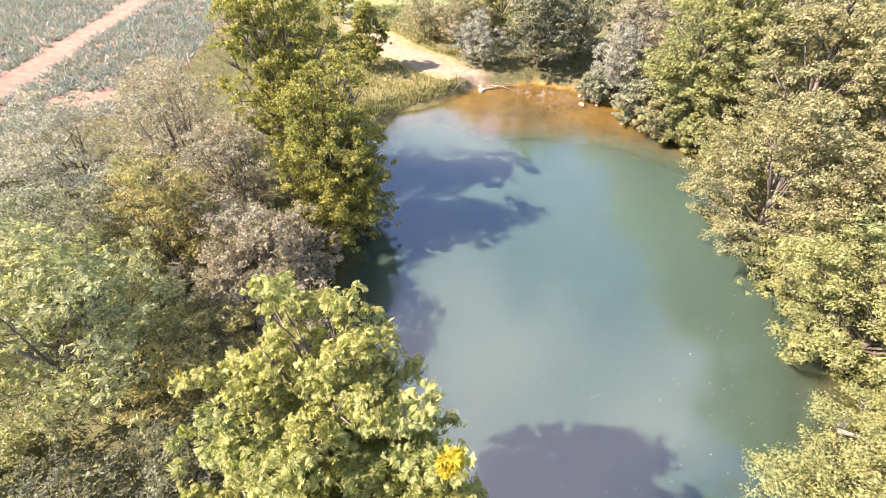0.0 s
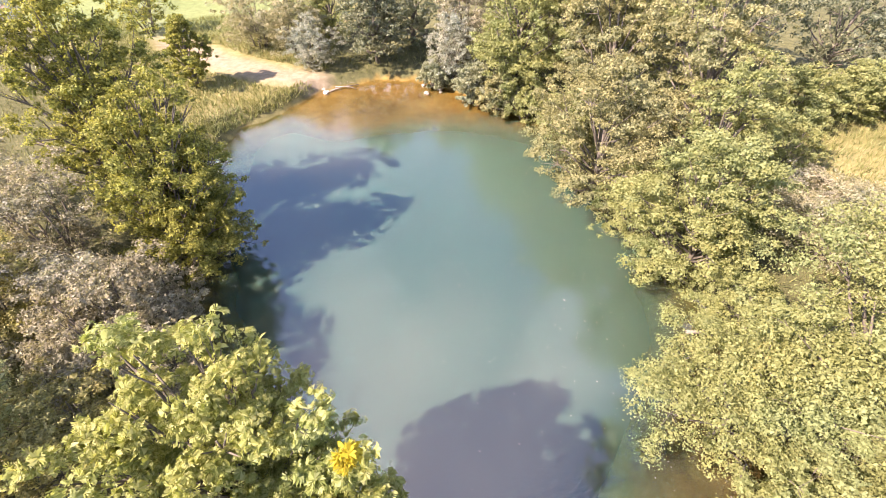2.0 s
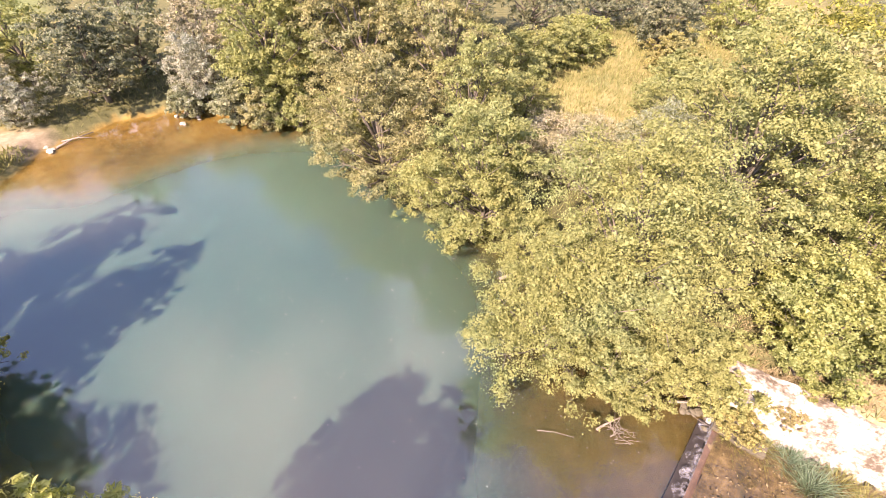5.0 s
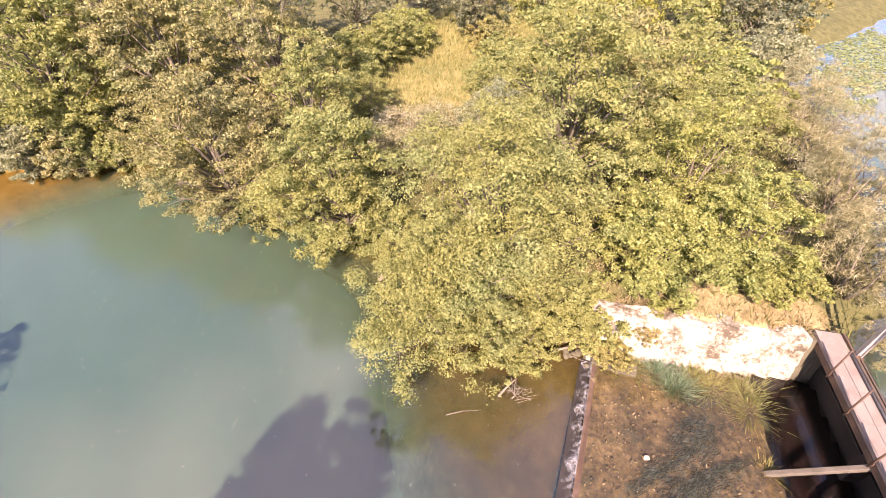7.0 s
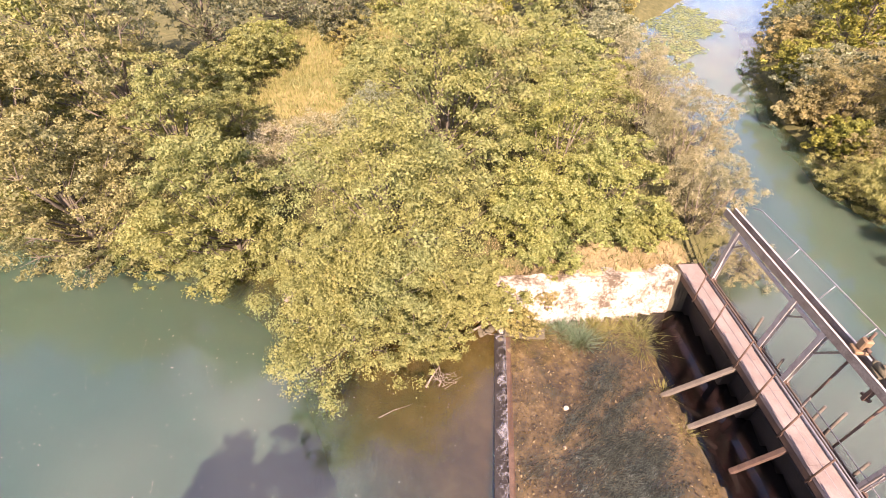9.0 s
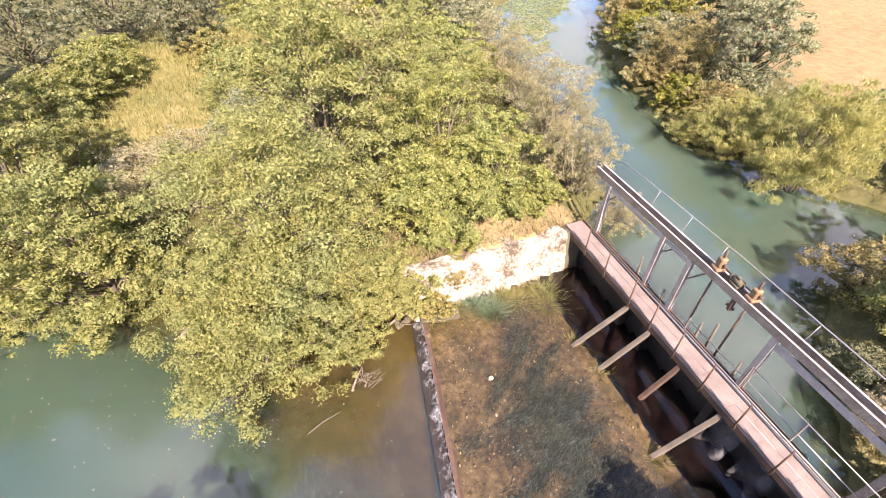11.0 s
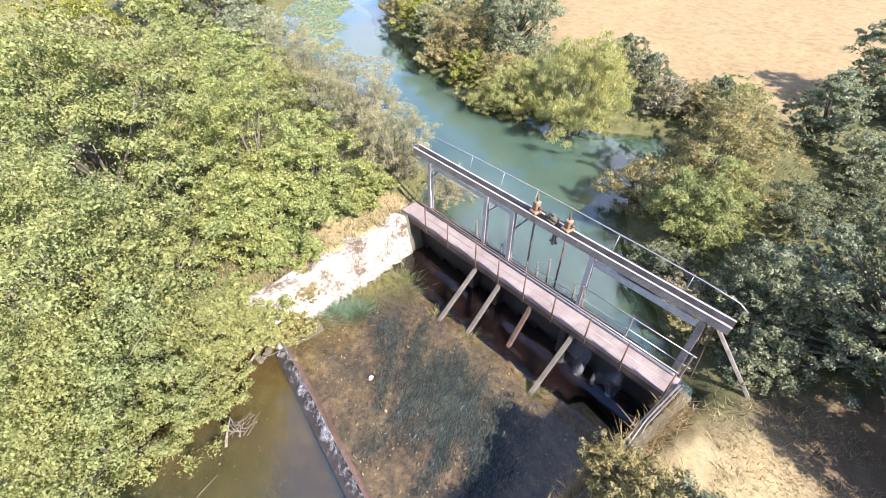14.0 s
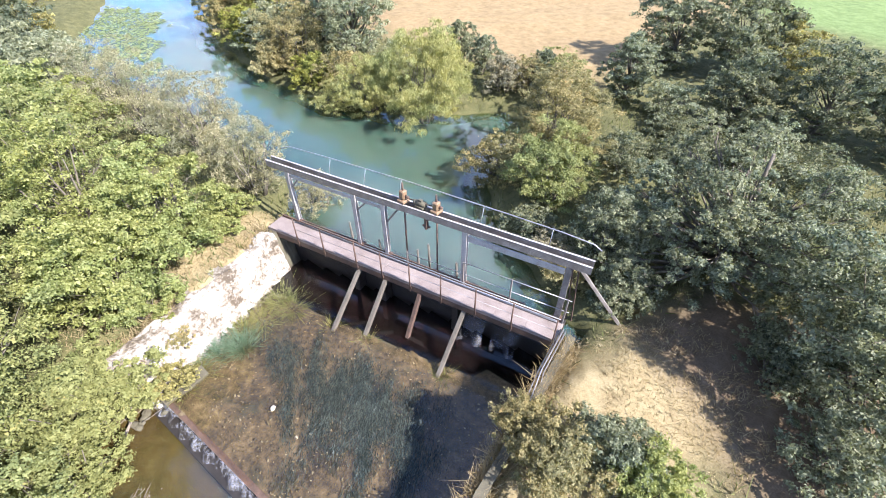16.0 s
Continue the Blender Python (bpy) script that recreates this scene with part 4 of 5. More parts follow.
    ("sallow_bush", "grey-brown twiggy scrub at the inlet", "bush", 13.2, -22.9, 1.7, 1.3, "brown", 9000, THICKET),
    ("sapling", "small dark sapling at the stubble field's edge", "tree", 11.6, -24.2, 2.3, 0.9, "dark", 7000, dict(base=0.05, sides=3)),
    ("sallow_bush", "low scrub fringing the channel", "bush", 20.8, -18.0, 1.8, 1.6, "rust", 9000, THICKET),
    ("sallow_bush", "low scrub fringing the channel", "bush", 28.6, -19.0, 2.4, 2.0, "grey", 9000, FARB),
    ("sallow_bush", "low scrub fringing the channel", "bush", 12.0, -23.6, 1.8, 1.3, "rust", 8000, THICKET),
    ("sallow_bush", "low olive scrub fringing the channel", "bush", 9.0, -16.2, 2.0, 1.5, "rust", 12000, THICKET),
    ("sallow_bush", "scrub below the hedge", "bush", 5.0, -19.6, 1.3, 1.4, "dark", 10000, THICKET),
    # dark-leaved bushes added to paint the deep shade of the ditch
    ("sallow_bush", "low scrub added dark to stand in for the ditch's shade", "bush", 3.4, -21.0, 1.0, 1.5, "dark", 9000, THICKET),
    ("sallow_bush", "low scrub added dark to stand in for the ditch's shade", "bush", 1.2, -22.4, 1.1, 1.7, "dark", 9000, THICKET),
    ("sallow_bush", "low scrub added dark to stand in for the ditch's shade", "bush", 4.2, -23.6, 0.8, 1.4, "dark", 8000, THICKET),
    ("sallow_bush", "low scrub added dark to stand in for the ditch's shade", "bush", -1.6, -23.6, 1.2, 1.9, "dark", 9000, THICKET),
    ("sallow_bush", "scrub below the hedge", "bush", 10.6, -24.6, 2.2, 1.6, "alder", 8000, THICKET),
    ("sallow_bush", "dark scrub on the channel's bank", "bush", 5.9, -13.5, 1.3, 1.0, "dark", 9000, dict(THICKET, size=(0.09, 0.055))),
    ("sallow_bush", "dried brown scrub on the channel's bank", "bush", 4.7, -13.0, 1.0, 0.9, "brown", 8000, dict(THICKET, size=(0.09, 0.045))),
    ("guelder_bush", "russet scrub on the channel's bank", "bush", 3.6, -12.3, 0.8, 0.8, "rust", 8000, dict(THICKET, size=(0.08, 0.045))),
    ("bramble", "dry bramble hanging over the white wall", "bush", 11.90, -3.23, 0.6, 0.5, "rust", 6000, dict(THICKET, size=(0.07, 0.04), z=1.0)),
    ("bramble", "yellow-green bramble at the wall's foot", "bush", 11.15, -2.5, 0.9, 0.7, "thorn", 7000, dict(THICKET, size=(0.08, 0.05), z=0.25)),
    ("bramble", "bright bramble beside the footbridge's end", "bush", 14.8, -7.2, 1.1, 0.9, "bright", 9000, dict(THICKET, size=(0.09, 0.06))),
    ("bramble", "bright bramble beside the footbridge's end", "bush", 14.2, -6.0, 0.9, 0.9, "bright", 9000, dict(THICKET, size=(0.09, 0.06))),
    ("willow_bush", "small feathery pale willow behind the frame", "bush", 13.66, -10.27, 1.7, 1.1, "pale", 12000, dict(WILLOW, size=(0.11, 0.02))),
    ("sallow_bush", "dark scrub behind the frame", "bush", 2.0, -12.4, 1.3, 1.1, "dark", 13000, dict(THICKET, size=(0.09, 0.055))),
    ("guelder_bush", "russet and green shrub beside the channel", "bush", 7.7, -18.8, 3.9, 2.2, "rust", 38000, dict(stems=6, base=0.0, size=(0.09, 0.055), clumps=28)),
    ("guelder_bush", "olive shrub at the inlet", "bush", 9.4, -22.8, 2.4, 1.5, "rust", 10000, THICKET),
    ("elder_bush", "dark green shrub hanging over the channel", "bush", 6.3, -15.6, 2.8, 1.8, "alder", 28000, dict(stems=6, base=0.0, size=(0.09, 0.06), clumps=26)),
    ("elder_bush", "dark green shrub behind the frame's end", "bush", 3.2, -14.0, 2.4, 1.5, "blue", 14000, THICKET),
    ("hedge_tree", "narrow grey-green tree in the hedge", "tree", 7.6, -26.2, 3.2, 1.6, "blue", 16000, dict(base=0.0, sides=3, size=(0.14, 0.09))),
    ("hedge_tree", "wide dark tree in the hedge", "tree", 2.2, -26.8, 2.9, 2.3, "dark", 18000, dict(base=0.0, sides=3, size=(0.14, 0.09))),
    ("sallow_bush", "pale grey sallow below the hedge", "bush", 4.9, -25.6, 1.7, 1.7, "grey", 12000, dict(THICKET, size=(0.12, 0.06))),
    ("hedge_tree", "dark hedge tree with yellow tops", "tree", -0.8, -27.6, 4.1, 2.5, "dark", 20000, dict(base=0.0, sides=3, size=(0.14, 0.09))),
    ("hedge_tree", "dark green hedge tree beside others", "tree", -4.2, -28.0, 4.4, 2.7, "dark", 16000, dict(base=0.0, sides=3, size=(0.15, 0.1))),
    ("hedge_tree", "grey-green hedge tree at the green field", "tree", 7.4, -32.6, 4.2, 2.8, "blue", 13000, dict(FAR, size=(0.18, 0.12))),
    ("hedge_tree", "dark hedge tree at the green field", "tree", 4.0, -33.6, 4.4, 2.8, "dark", 13000, dict(FAR, size=(0.18, 0.12))),
    ("thorn_bush", "yellowing thorn bush at the green field", "bush", 1.6, -33.4, 3.4, 1.8, "thorn", 9000, dict(FARB, size=(0.16, 0.1))),
    ("hedge_tree", "dark hedge tree at the green field", "tree", -8.4, -29.0, 4.6, 3.2, "dark", 12000, FAR),
    ("dark_tree", "wide dark leafy tree shading the path", "tree", 0.2, -15.6, 6.0, 3.8, "blue", 80000, dict(base=0.03, size=(0.10, 0.068), fat=1.05, lobes=((1.7, -1.7, 4.4, 1.5, 0.1, 16), (0.3, -1.9, 4.6, 1.5, 0.1, 14), (2.4, 0.1, 3.3, 1.3, 0.05, 14), (1.8, 1.5, 2.8, 1.2, 0.05, 12), (0.0, 2.0, 4.0, 1.5, 0.1, 16), (-1.9, -0.6, 4.2, 1.7, 0.1, 18), (0.2, 0.1, 4.4, 1.4, 0.2, 12), (-1.6, 1.5, 3.8, 1.5, 0.1, 14), (1.9, 2.9, 1.6, 1.0, 0.05, 10)))),
    ("dark_tree", "dark leafy tree overhanging the path", "tree", -3.9, -12.9, 4.2, 2.7, "blue", 48000, dict(base=0.03, clumps=40, size=(0.10, 0.068))),
    ("dark_tree", "dark leafy tree behind the path", "tree", -5.6, -18.6, 5.8, 2.9, "dark", 26000, dict(base=0.0, clumps=32)),
    ("elder_bush", "dark low scrub under the trees", "bush", -3.9, -10.4, 1.7, 1.4, "blue", 13000, dict(stems=5, base=0.0, size=(0.1, 0.06))),
    ("elder_bush", "dark low scrub under the trees", "bush", -2.2, -12.6, 1.2, 1.1, "dark", 9000, dict(stems=5, base=0.0, size=(0.1, 0.06))),
    ("guelder_bush", "brown dried-up shrub on the wall's edge", "bush", 2.0, -7.0, 1.0, 0.85, "rust", 12000, dict(stems=6, base=0.0, size=(0.08, 0.04))),
    ("guelder_bush", "mixed brown and green shrub above the wall", "bush", 1.1, -6.5, 1.5, 1.2, "rust", 16000, dict(stems=6, base=0.0, size=(0.08, 0.045))),
    ("elder_bush", "mixed green shrub beside the path", "bush", 0.3, -7.5, 1.4, 1.0, "blue", 13000, dict(stems=5, base=0.0, size=(0.09, 0.05))),
    ("elder_bush", "mixed green shrub beside the path", "bush", -0.7, -7.3, 1.3, 1.0, "bright", 12000, dict(stems=5, base=0.0, size=(0.09, 0.05))),
    ("elder_bush", "mixed green shrub beside the path", "bush", 0.2, -4.2, 1.6, 1.2, "alder", 12000, dict(stems=5, base=0.0, size=(0.09, 0.05))),
]
NAMES = [row[0] for row in WOODS]
for i, (nm, lab, cat, tx, ty, th, tr_, kind, cnt, kw) in enumerate(WOODS):
    if NAMES.count(nm) > 1:
        kw = dict(kw, group=nm.replace("_", " ") + " of the banks")
    tree(nm, lab, cat, tx, ty, th, tr_, kind, cnt, seed=i + 1, **kw)


# ---- the sluice ----
AX, AY = Vector((-0.981, -0.194, 0)), Vector((0.194, -0.981, 0))
SL = Vector((12.75, -7.75, 0))
DECK_Z = 2.1


def sl(u, v, z):
    """A place by metres along the deck, metres upstream and height."""
    return SL + AX * u + AY * v + Vector((0, 0, z))


def build_sluice():
    ob = new("sluice_bridge")
    tagged(ob, "narrow concrete sluice footbridge with a weathered steel lifting frame", "bridge")
    ob.matrix_world = Matrix.Translation(sl(5.0, 0.4, DECK_Z))
    inv = ob.matrix_world.inverted()

    def add(name, bm, material, label="", parent=None):
        bmesh.ops.transform(bm, matrix=inv, verts=bm.verts)
        return part(name, bm, material, parent or ob, label)

    def bars(name, rows, material, label="", round_=False, bevel=0.008):
        for a, b, w, h in rows:
            bm = bmesh.new()
            if round_:
                tube(bm, [a, b], w, 8)
            else:
                bar(bm, a, b, w, h, bevel)
            add(name, bm, material, label)

    # walkway: a row of cast slabs, a kerb angle and a beam under each edge
    u0, n = -0.45, 11
    for k in range(n):
        bm = bmesh.new()
        bar(bm, sl(u0 + k * 0.973 + 0.002, 0.36, DECK_Z - 0.06), sl(u0 + (k + 1) * 0.973 - 0.002, 0.36, DECK_Z - 0.06), 0.68, 0.12, 0.004)
        add("slab", bm, DECK)
    bars("edge_beam", [(sl(-0.45, 0.07, DECK_Z - 0.24), sl(10.25, 0.07, DECK_Z - 0.24), 0.09, 0.22), (sl(-0.45, 0.66, DECK_Z - 0.24), sl(10.25, 0.66, DECK_Z - 0.24), 0.09, 0.22)], DARKSTEEL, "rusted steel edge beam")
    bars("kerb_angle", [(sl(-0.4, 0.735, DECK_Z + 0.045), sl(10.2, 0.735, DECK_Z + 0.045), 0.05, 0.09), (sl(0.2, 0.83, DECK_Z + 0.06), sl(9.0, 0.83, DECK_Z + 0.06), 0.04, 0.05)], DARKSTEEL)
    bars("deck_pipe", [(sl(3.4, 0.60, DECK_Z + 0.24), sl(10.15, 0.62, DECK_Z + 0.22), 0.015, 0), (sl(0.3, 0.66, DECK_Z + 0.06), sl(10.1, 0.64, DECK_Z + 0.06), 0.03, 0)], GALV, "thin galvanised pipe along the deck", True)
    # rail on the downstream side
    for u in (0.95, 2.1, 3.45, 4.45, 5.5, 6.6, 7.75, 8.9, 10.15):
        bm = bmesh.new()
        tube(bm, [sl(u, -0.02, DECK_Z - 0.34), sl(u, -0.02, DECK_Z + 0.90)], 0.024, 6)
        box(bm, sl(u, -0.012, DECK_Z - 0.16), (0.09, 0.03, 0.12))
        add("rail_post", bm, DARKSTEEL)
    for z in (0.88, 0.45):
        bars("rail_wire", [(sl(0.95, -0.02, DECK_Z + z), sl(10.15, -0.02, DECK_Z + z), 0.006, 0)], GALV, "", True)
    # rail on the upstream side, towards the west end
    for u in (5.0, 7.0, 8.55, 10.2):
        bars("rail_post", [(sl(u, 0.70, DECK_Z - 0.1), sl(u, 0.70, DECK_Z + (1.02 if u > 6 else 0.6)), 0.045, 0.045)], STEEL)
    for z, u in ((1.0, 7.0), (0.52, 5.0)):
        bars("rail_wire", [(sl(u, 0.70, DECK_Z + z), sl(10.3, 0.74, DECK_Z + z - 0.04), 0.014, 0)], GALV, "", True)
    # posts of the lifting frame, each an H section
    for u in (0.33, 3.05, 4.16, 6.96, 10.0):
        bm = bmesh.new()
        for dv in (-0.065, 0.065):
            box(bm, sl(u, 0.82 + dv, 2.56), (0.17, 0.016, 3.32), 0.0)
        box(bm, sl(u, 0.82, 2.56), (0.014, 0.12, 3.32), 0.0)
        # the end post takes darker steel, painting the shadow on it
        add("frame_post", bm, PALESTEEL if u < 9 else STEEL, "pale steel H-section post")
        bm = bmesh.new()
        box(bm, sl(u, 0.82, DECK_Z + 0.05), (0.26, 0.24, 0.03))
        add("base_plate", bm, DARKSTEEL)
    # beams: two channels side by side
    for v in (0.73, 1.0):
        bm = bmesh.new()
        section = [(0.0, 4.246), (0.075, 4.246), (0.075, 4.264), (0.016, 4.264), (0.016, 4.456), (0.075, 4.456), (0.075, 4.474), (0.0, 4.474)]
        ends = [[bm.verts.new(sl(u, v - 0.008 + dv, z)) for dv, z in section] for u in (-0.45, 10.55)]
        for k in range(8):
            bm.faces.new((ends[0][k], ends[0][(k + 1) % 8], ends[1][(k + 1) % 8], ends[1][k]))
        bm.faces.new(ends[0])
        bm.faces.new(ends[1])
        bmesh.ops.recalc_face_normals(bm, faces=bm.faces)
        add("lifting_beam", bm, STEEL, "weathered steel channel beam")
        # thin pale strip added on each beam to paint its lit edge
        bars("lit_edge_strip", [(sl(-0.45, v + 0.012, 4.482), sl(10.55, v + 0.012, 4.482), 0.045, 0.014)], PALESTEEL, "pale strip added as the lit top edge of the beam", False, 0.002)
    bars("tie_plate", [(sl(u, 0.74, 4.30), sl(u, 1.06, 4.30), 0.12, 0.02) for u in (0.2, 1.7, 3.1, 4.2, 6.6, 7.9, 9.2, 10.3)], DARKSTEEL)
    bars("fascia_beam", [(sl(0.42, 0.80, 4.08), sl(2.96, 0.80, 4.06), 0.045, 0.13), (sl(3.14, 0.80, 4.08), sl(4.08, 0.80, 4.06), 0.045, 0.13), (sl(7.05, 0.80, 4.0), sl(9.9, 0.80, 4.0), 0.05, 0.20)], PALESTEEL, "pale lower beam between the posts")
    bars("knee_brace", [(sl(0.42, 0.82, 3.62), sl(0.75, 0.82, 4.0), 0.05, 0.05), (sl(3.14, 0.82, 3.62), sl(3.48, 0.82, 4.0), 0.05, 0.05), (sl(4.26, 0.82, 3.55), sl(4.70, 0.82, 4.2), 0.06, 0.06)], STEEL)
    # raking stay and lattice leg at the west end
    bars("raking_stay", [(sl(10.25, 0.85, 4.25), Vector((1.55, -11.6, 1.85)), 0.09, 0.09)], STEEL, "straight steel raking stay")
    bm = bmesh.new()
    a0, b0 = sl(10.22, 0.95, 4.2), sl(10.38, 1.25, 1.7)
    off = Vector((0.16, 0.03, 0))
    bar(bm, a0, b0, 0.03, 0.03)
    bar(bm, a0 + off, b0 + off, 0.03, 0.03)
    for k in range(8):
        p, q = a0.lerp(b0, k / 8), a0.lerp(b0, (k + 1) / 8)
        bar(bm, p if k % 2 else p + off, q + off if k % 2 else q, 0.015, 0.015)
    add("lattice_leg", bm, DARKSTEEL)
    # handrail above the beams
    bm = bmesh.new()
    pts = [sl(-0.1, 1.22, 4.76), sl(0.25, 1.25, 4.90), sl(2.0, 1.26, 4.94), sl(5.0, 1.27, 4.96), sl(8.0, 1.25, 4.93), sl(9.6, 1.24, 4.89), sl(10.4, 1.26, 4.80), sl(10.62, 1.27, 4.66)]
    tube(bm, pts, 0.018, 8)
    add("handrail", bm, GALV, "galvanised tube handrail")
    bars("handrail_post", [(sl(u, 1.07, 4.40), sl(u, 1.255, 4.94), 0.012, 0) for u in (1.95, 3.3, 4.6, 7.3, 9.3)], GALV, "", True)
    # lifting gear
    for u, tall in ((4.86, 0.40), (5.98, 0.36)):
        bm = bmesh.new()
        box(bm, sl(u, 0.90, 4.49 + 0.05), (0.27, 0.30, 0.10), 0.02)
        box(bm, sl(u, 0.90, 4.49 + tall * 0.5 + 0.06), (0.19, 0.19, tall * 0.75), 0.03)
        g = add("gear_housing", bm, YELLOW, "ochre-painted gear housing")
        bm = bmesh.new()
        tube(bm, [sl(u, 0.90, 4.49 + tall * 0.8), sl(u, 0.90, 4.49 + tall + 0.26)], 0.03, 8)
        add("screw_cap", bm, DARKSTEEL, "", g)
        bm = bmesh.new()
        tube(bm, [sl(u + 0.09, 0.90, 4.70), sl(u + 0.20, 0.90, 4.70)], [0.05, 0.04], 10)
        add("input_shaft", bm, DARKSTEEL, "", g)
        bars("gate_rod", [(sl(u, 0.93, 1.2), sl(u, 0.93, 4.45), 0.03, 0)], DARKSTEEL, "dark threaded lifting rod", True)
    bm = bmesh.new()
    tube(bm, [sl(5.30, 0.90, 4.63), sl(5.62, 0.90, 4.63)], [0.085, 0.085], 14)
    tube(bm, [sl(5.22, 0.90, 4.63), sl(5.30, 0.90, 4.63)], [0.05, 0.085], 14)
    box(bm, sl(5.46, 0.90, 4.52), (0.3, 0.22, 0.06))
    box(bm, sl(5.46, 0.90, 4.735), (0.12, 0.1, 0.06), 0.01)
    add("drive_motor", bm, CONC, "grey electric drive motor")
    bars("drive_shaft", [(sl(4.9, 0.9, 4.66), sl(6.0, 0.9, 4.66), 0.018, 0)], DARKSTEEL, "", True)
    bm = bmesh.new()
    bar(bm, sl(5.70, 0.78, 3.85), sl(5.70, 0.78, 4.25), 0.10, 0.08)
    bar(bm, sl(5.58, 0.78, 3.95), sl(5.82, 0.78, 3.95), 0.06, 0.06)
    add("rod_guide", bm, DARKSTEEL)
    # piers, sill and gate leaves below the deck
    # the near-black concrete carries the shade below the deck in its colour
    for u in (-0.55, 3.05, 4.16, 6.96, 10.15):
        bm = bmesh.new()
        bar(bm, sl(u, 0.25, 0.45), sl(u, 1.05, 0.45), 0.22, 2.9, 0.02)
        add("pier", bm, WETSHADECONC, "wet concrete pier, coloured near black for the shade below the deck")
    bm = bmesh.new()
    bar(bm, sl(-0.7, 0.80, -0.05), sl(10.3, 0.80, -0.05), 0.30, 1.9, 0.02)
    add("sill", bm, WETSHADECONC)
    for a, b in ((-0.4, 2.95), (3.16, 4.05), (4.27, 6.85), (7.07, 10.05)):
        bm = bmesh.new()
        w = 0.19
        z = 0.98
        while z < (1.50 if b < 7 else 1.34):
            bar(bm, sl(a, 0.80, z), sl(b, 0.80, z), 0.07, w - 0.012, 0.006)
            z += w
        add("gate_leaf", bm, TIMBER, "dark wet timber gate boards")
    # raking props in front
    # third prop gets the dark steel colour to paint the shade over it
    for u, v, m in ((3.36, -1.63, TIMBER), (4.42, -1.30, TIMBER), (5.72, -0.75, DARKSTEEL), (7.28, -1.53, TIMBER)):
        bm = bmesh.new()
        bar(bm, sl(u, v, 0.22), sl(u + 0.08, 0.10, 1.72), 0.135, 0.135, 0.015)
        add("raking_prop", bm, m, "weathered square timber prop")
    return ob


sluice = build_sluice()


def stake(u, v, z0, z1, label):
    ob = thing("stake", *sl(u, v, z0), label, "stake", "stakes in the channel")
    bm = bmesh.new()
    tube(bm, [(0, 0, 0), (0.04, 0.02, (z1 - z0) * 0.6), (0.05, 0.05, z1 - z0)], [0.05, 0.045, 0.035], 7)
    part("shaft", bm, TIMBER, ob)
    return ob


for u, v, z1 in ((2.2, 1.45, 2.3), (3.6, 1.25, 2.2), (5.2, 1.15, 2.5), (5.5, 1.35, 2.7), (6.6, 1.2, 2.5)):
    stake(u, v, 0.5, z1, "weathered wooden stake standing in the channel")


# ---- apron, weir and walls ----
def solid(poly, z0, z1):
    bm = bmesh.new()
    lo = [bm.verts.new((x, y, z0)) for x, y in poly]
    hi = [bm.verts.new((x, y, z1)) for x, y in poly]
    n = len(poly)
    bm.faces.new(hi)
    bm.faces.new(lo[::-1])
    for k in range(n):
        bm.faces.new((lo[k], lo[(k + 1) % n], hi[(k + 1) % n], hi[k]))
    bmesh.ops.recalc_face_normals(bm, faces=bm.faces)
    return bm


APRON_FLOOR = [(11.0, -1.95), (11.9, -5.2), (12.15, -6.5), (11.2, -6.85), (9.4, -7.15), (8.2, -7.5), (6.6, -7.85), (4.5, -8.4), (4.3, -8.9), (2.4, -9.0), (2.2, -2.35), (5.2, -2.3)]


def bed_material():
    m, nt, b = mat("apron_silt")
    big, mid, fine = noise_of(nt, 0.7, 5), noise_of(nt, 4.5, 6, 0.75), noise_of(nt, 26, 6, 0.85)
    f = blend(nt, 0.68, big, blend(nt, 0.35, mid, fine))
    c = ramp(nt, f, [(0.40, (0.022, 0.017, 0.011)), (0.46, (0.062, 0.047, 0.026)), (0.525, (0.118, 0.088, 0.046)), (0.61, (0.20, 0.158, 0.092))])
    alg = ramp(nt, noise_of(nt, 1.3, 6, 0.7), [(0.52, (0, 0, 0)), (0.66, (1, 1, 1))])
    c = blend(nt, blend(nt, 1.0, alg, (0.8, 0.8, 0.8), "MULTIPLY"), c, (0.04, 0.042, 0.024))
    nt.links.new(c, b.inputs["Base Color"])
    b.inputs["Roughness"].default_value = 0.7
    bump(nt, b, blend(nt, 0.4, mid, fine), 0.55, 0.05)
    return m


BED = bed_material()
apron = tagged(part("weir_apron", solid(APRON_FLOOR, -1.3, 0.15), CONC, None), "concrete weir apron under shallow water", "weir", kind="structure")
xs, ys = np.arange(2.0, 12.4, 0.12), np.arange(-9.2, -1.8, 0.12)
me, GX, GY, GZ = grid_mesh("apron_silt", xs, ys, lambda x, y: 0.245 + 0.035 * wob(x, y, 2.1, 2) + 0.02 * wob(x, y, 6.3, 5) + 0.012 * wob(x, y, 13.0, 1), BED)
cut = signed(GX, GY, APRON_FLOOR) + 0.06 * wob(GX, GY, 4.0, 3) > -0.02
bm = bmesh.new()
bm.from_mesh(me)
bm.verts.ensure_lookup_table()
bmesh.ops.delete(bm, geom=[v for v, o in zip(bm.verts, cut) if o], context="VERTS")
bm.to_mesh(me)
bm.free()
tagged(new("apron_silt", me), "brown silt and algae over the apron", "silt", kind="structure")
tagged(part("pool_floor", solid([(12.4, -6.2), (12.7, -8.8), (2.5, -10.7), (2.4, -8.0)], -1.2, -0.7), WETSHADECONC, None), "floor of the stilling pool, coloured dark for depth and deck shade", "pool", kind="structure")


def apron_bed(x, y):
    return np.where(signed(x, y, APRON_FLOOR) < 0.05, 0.29, -2.4)


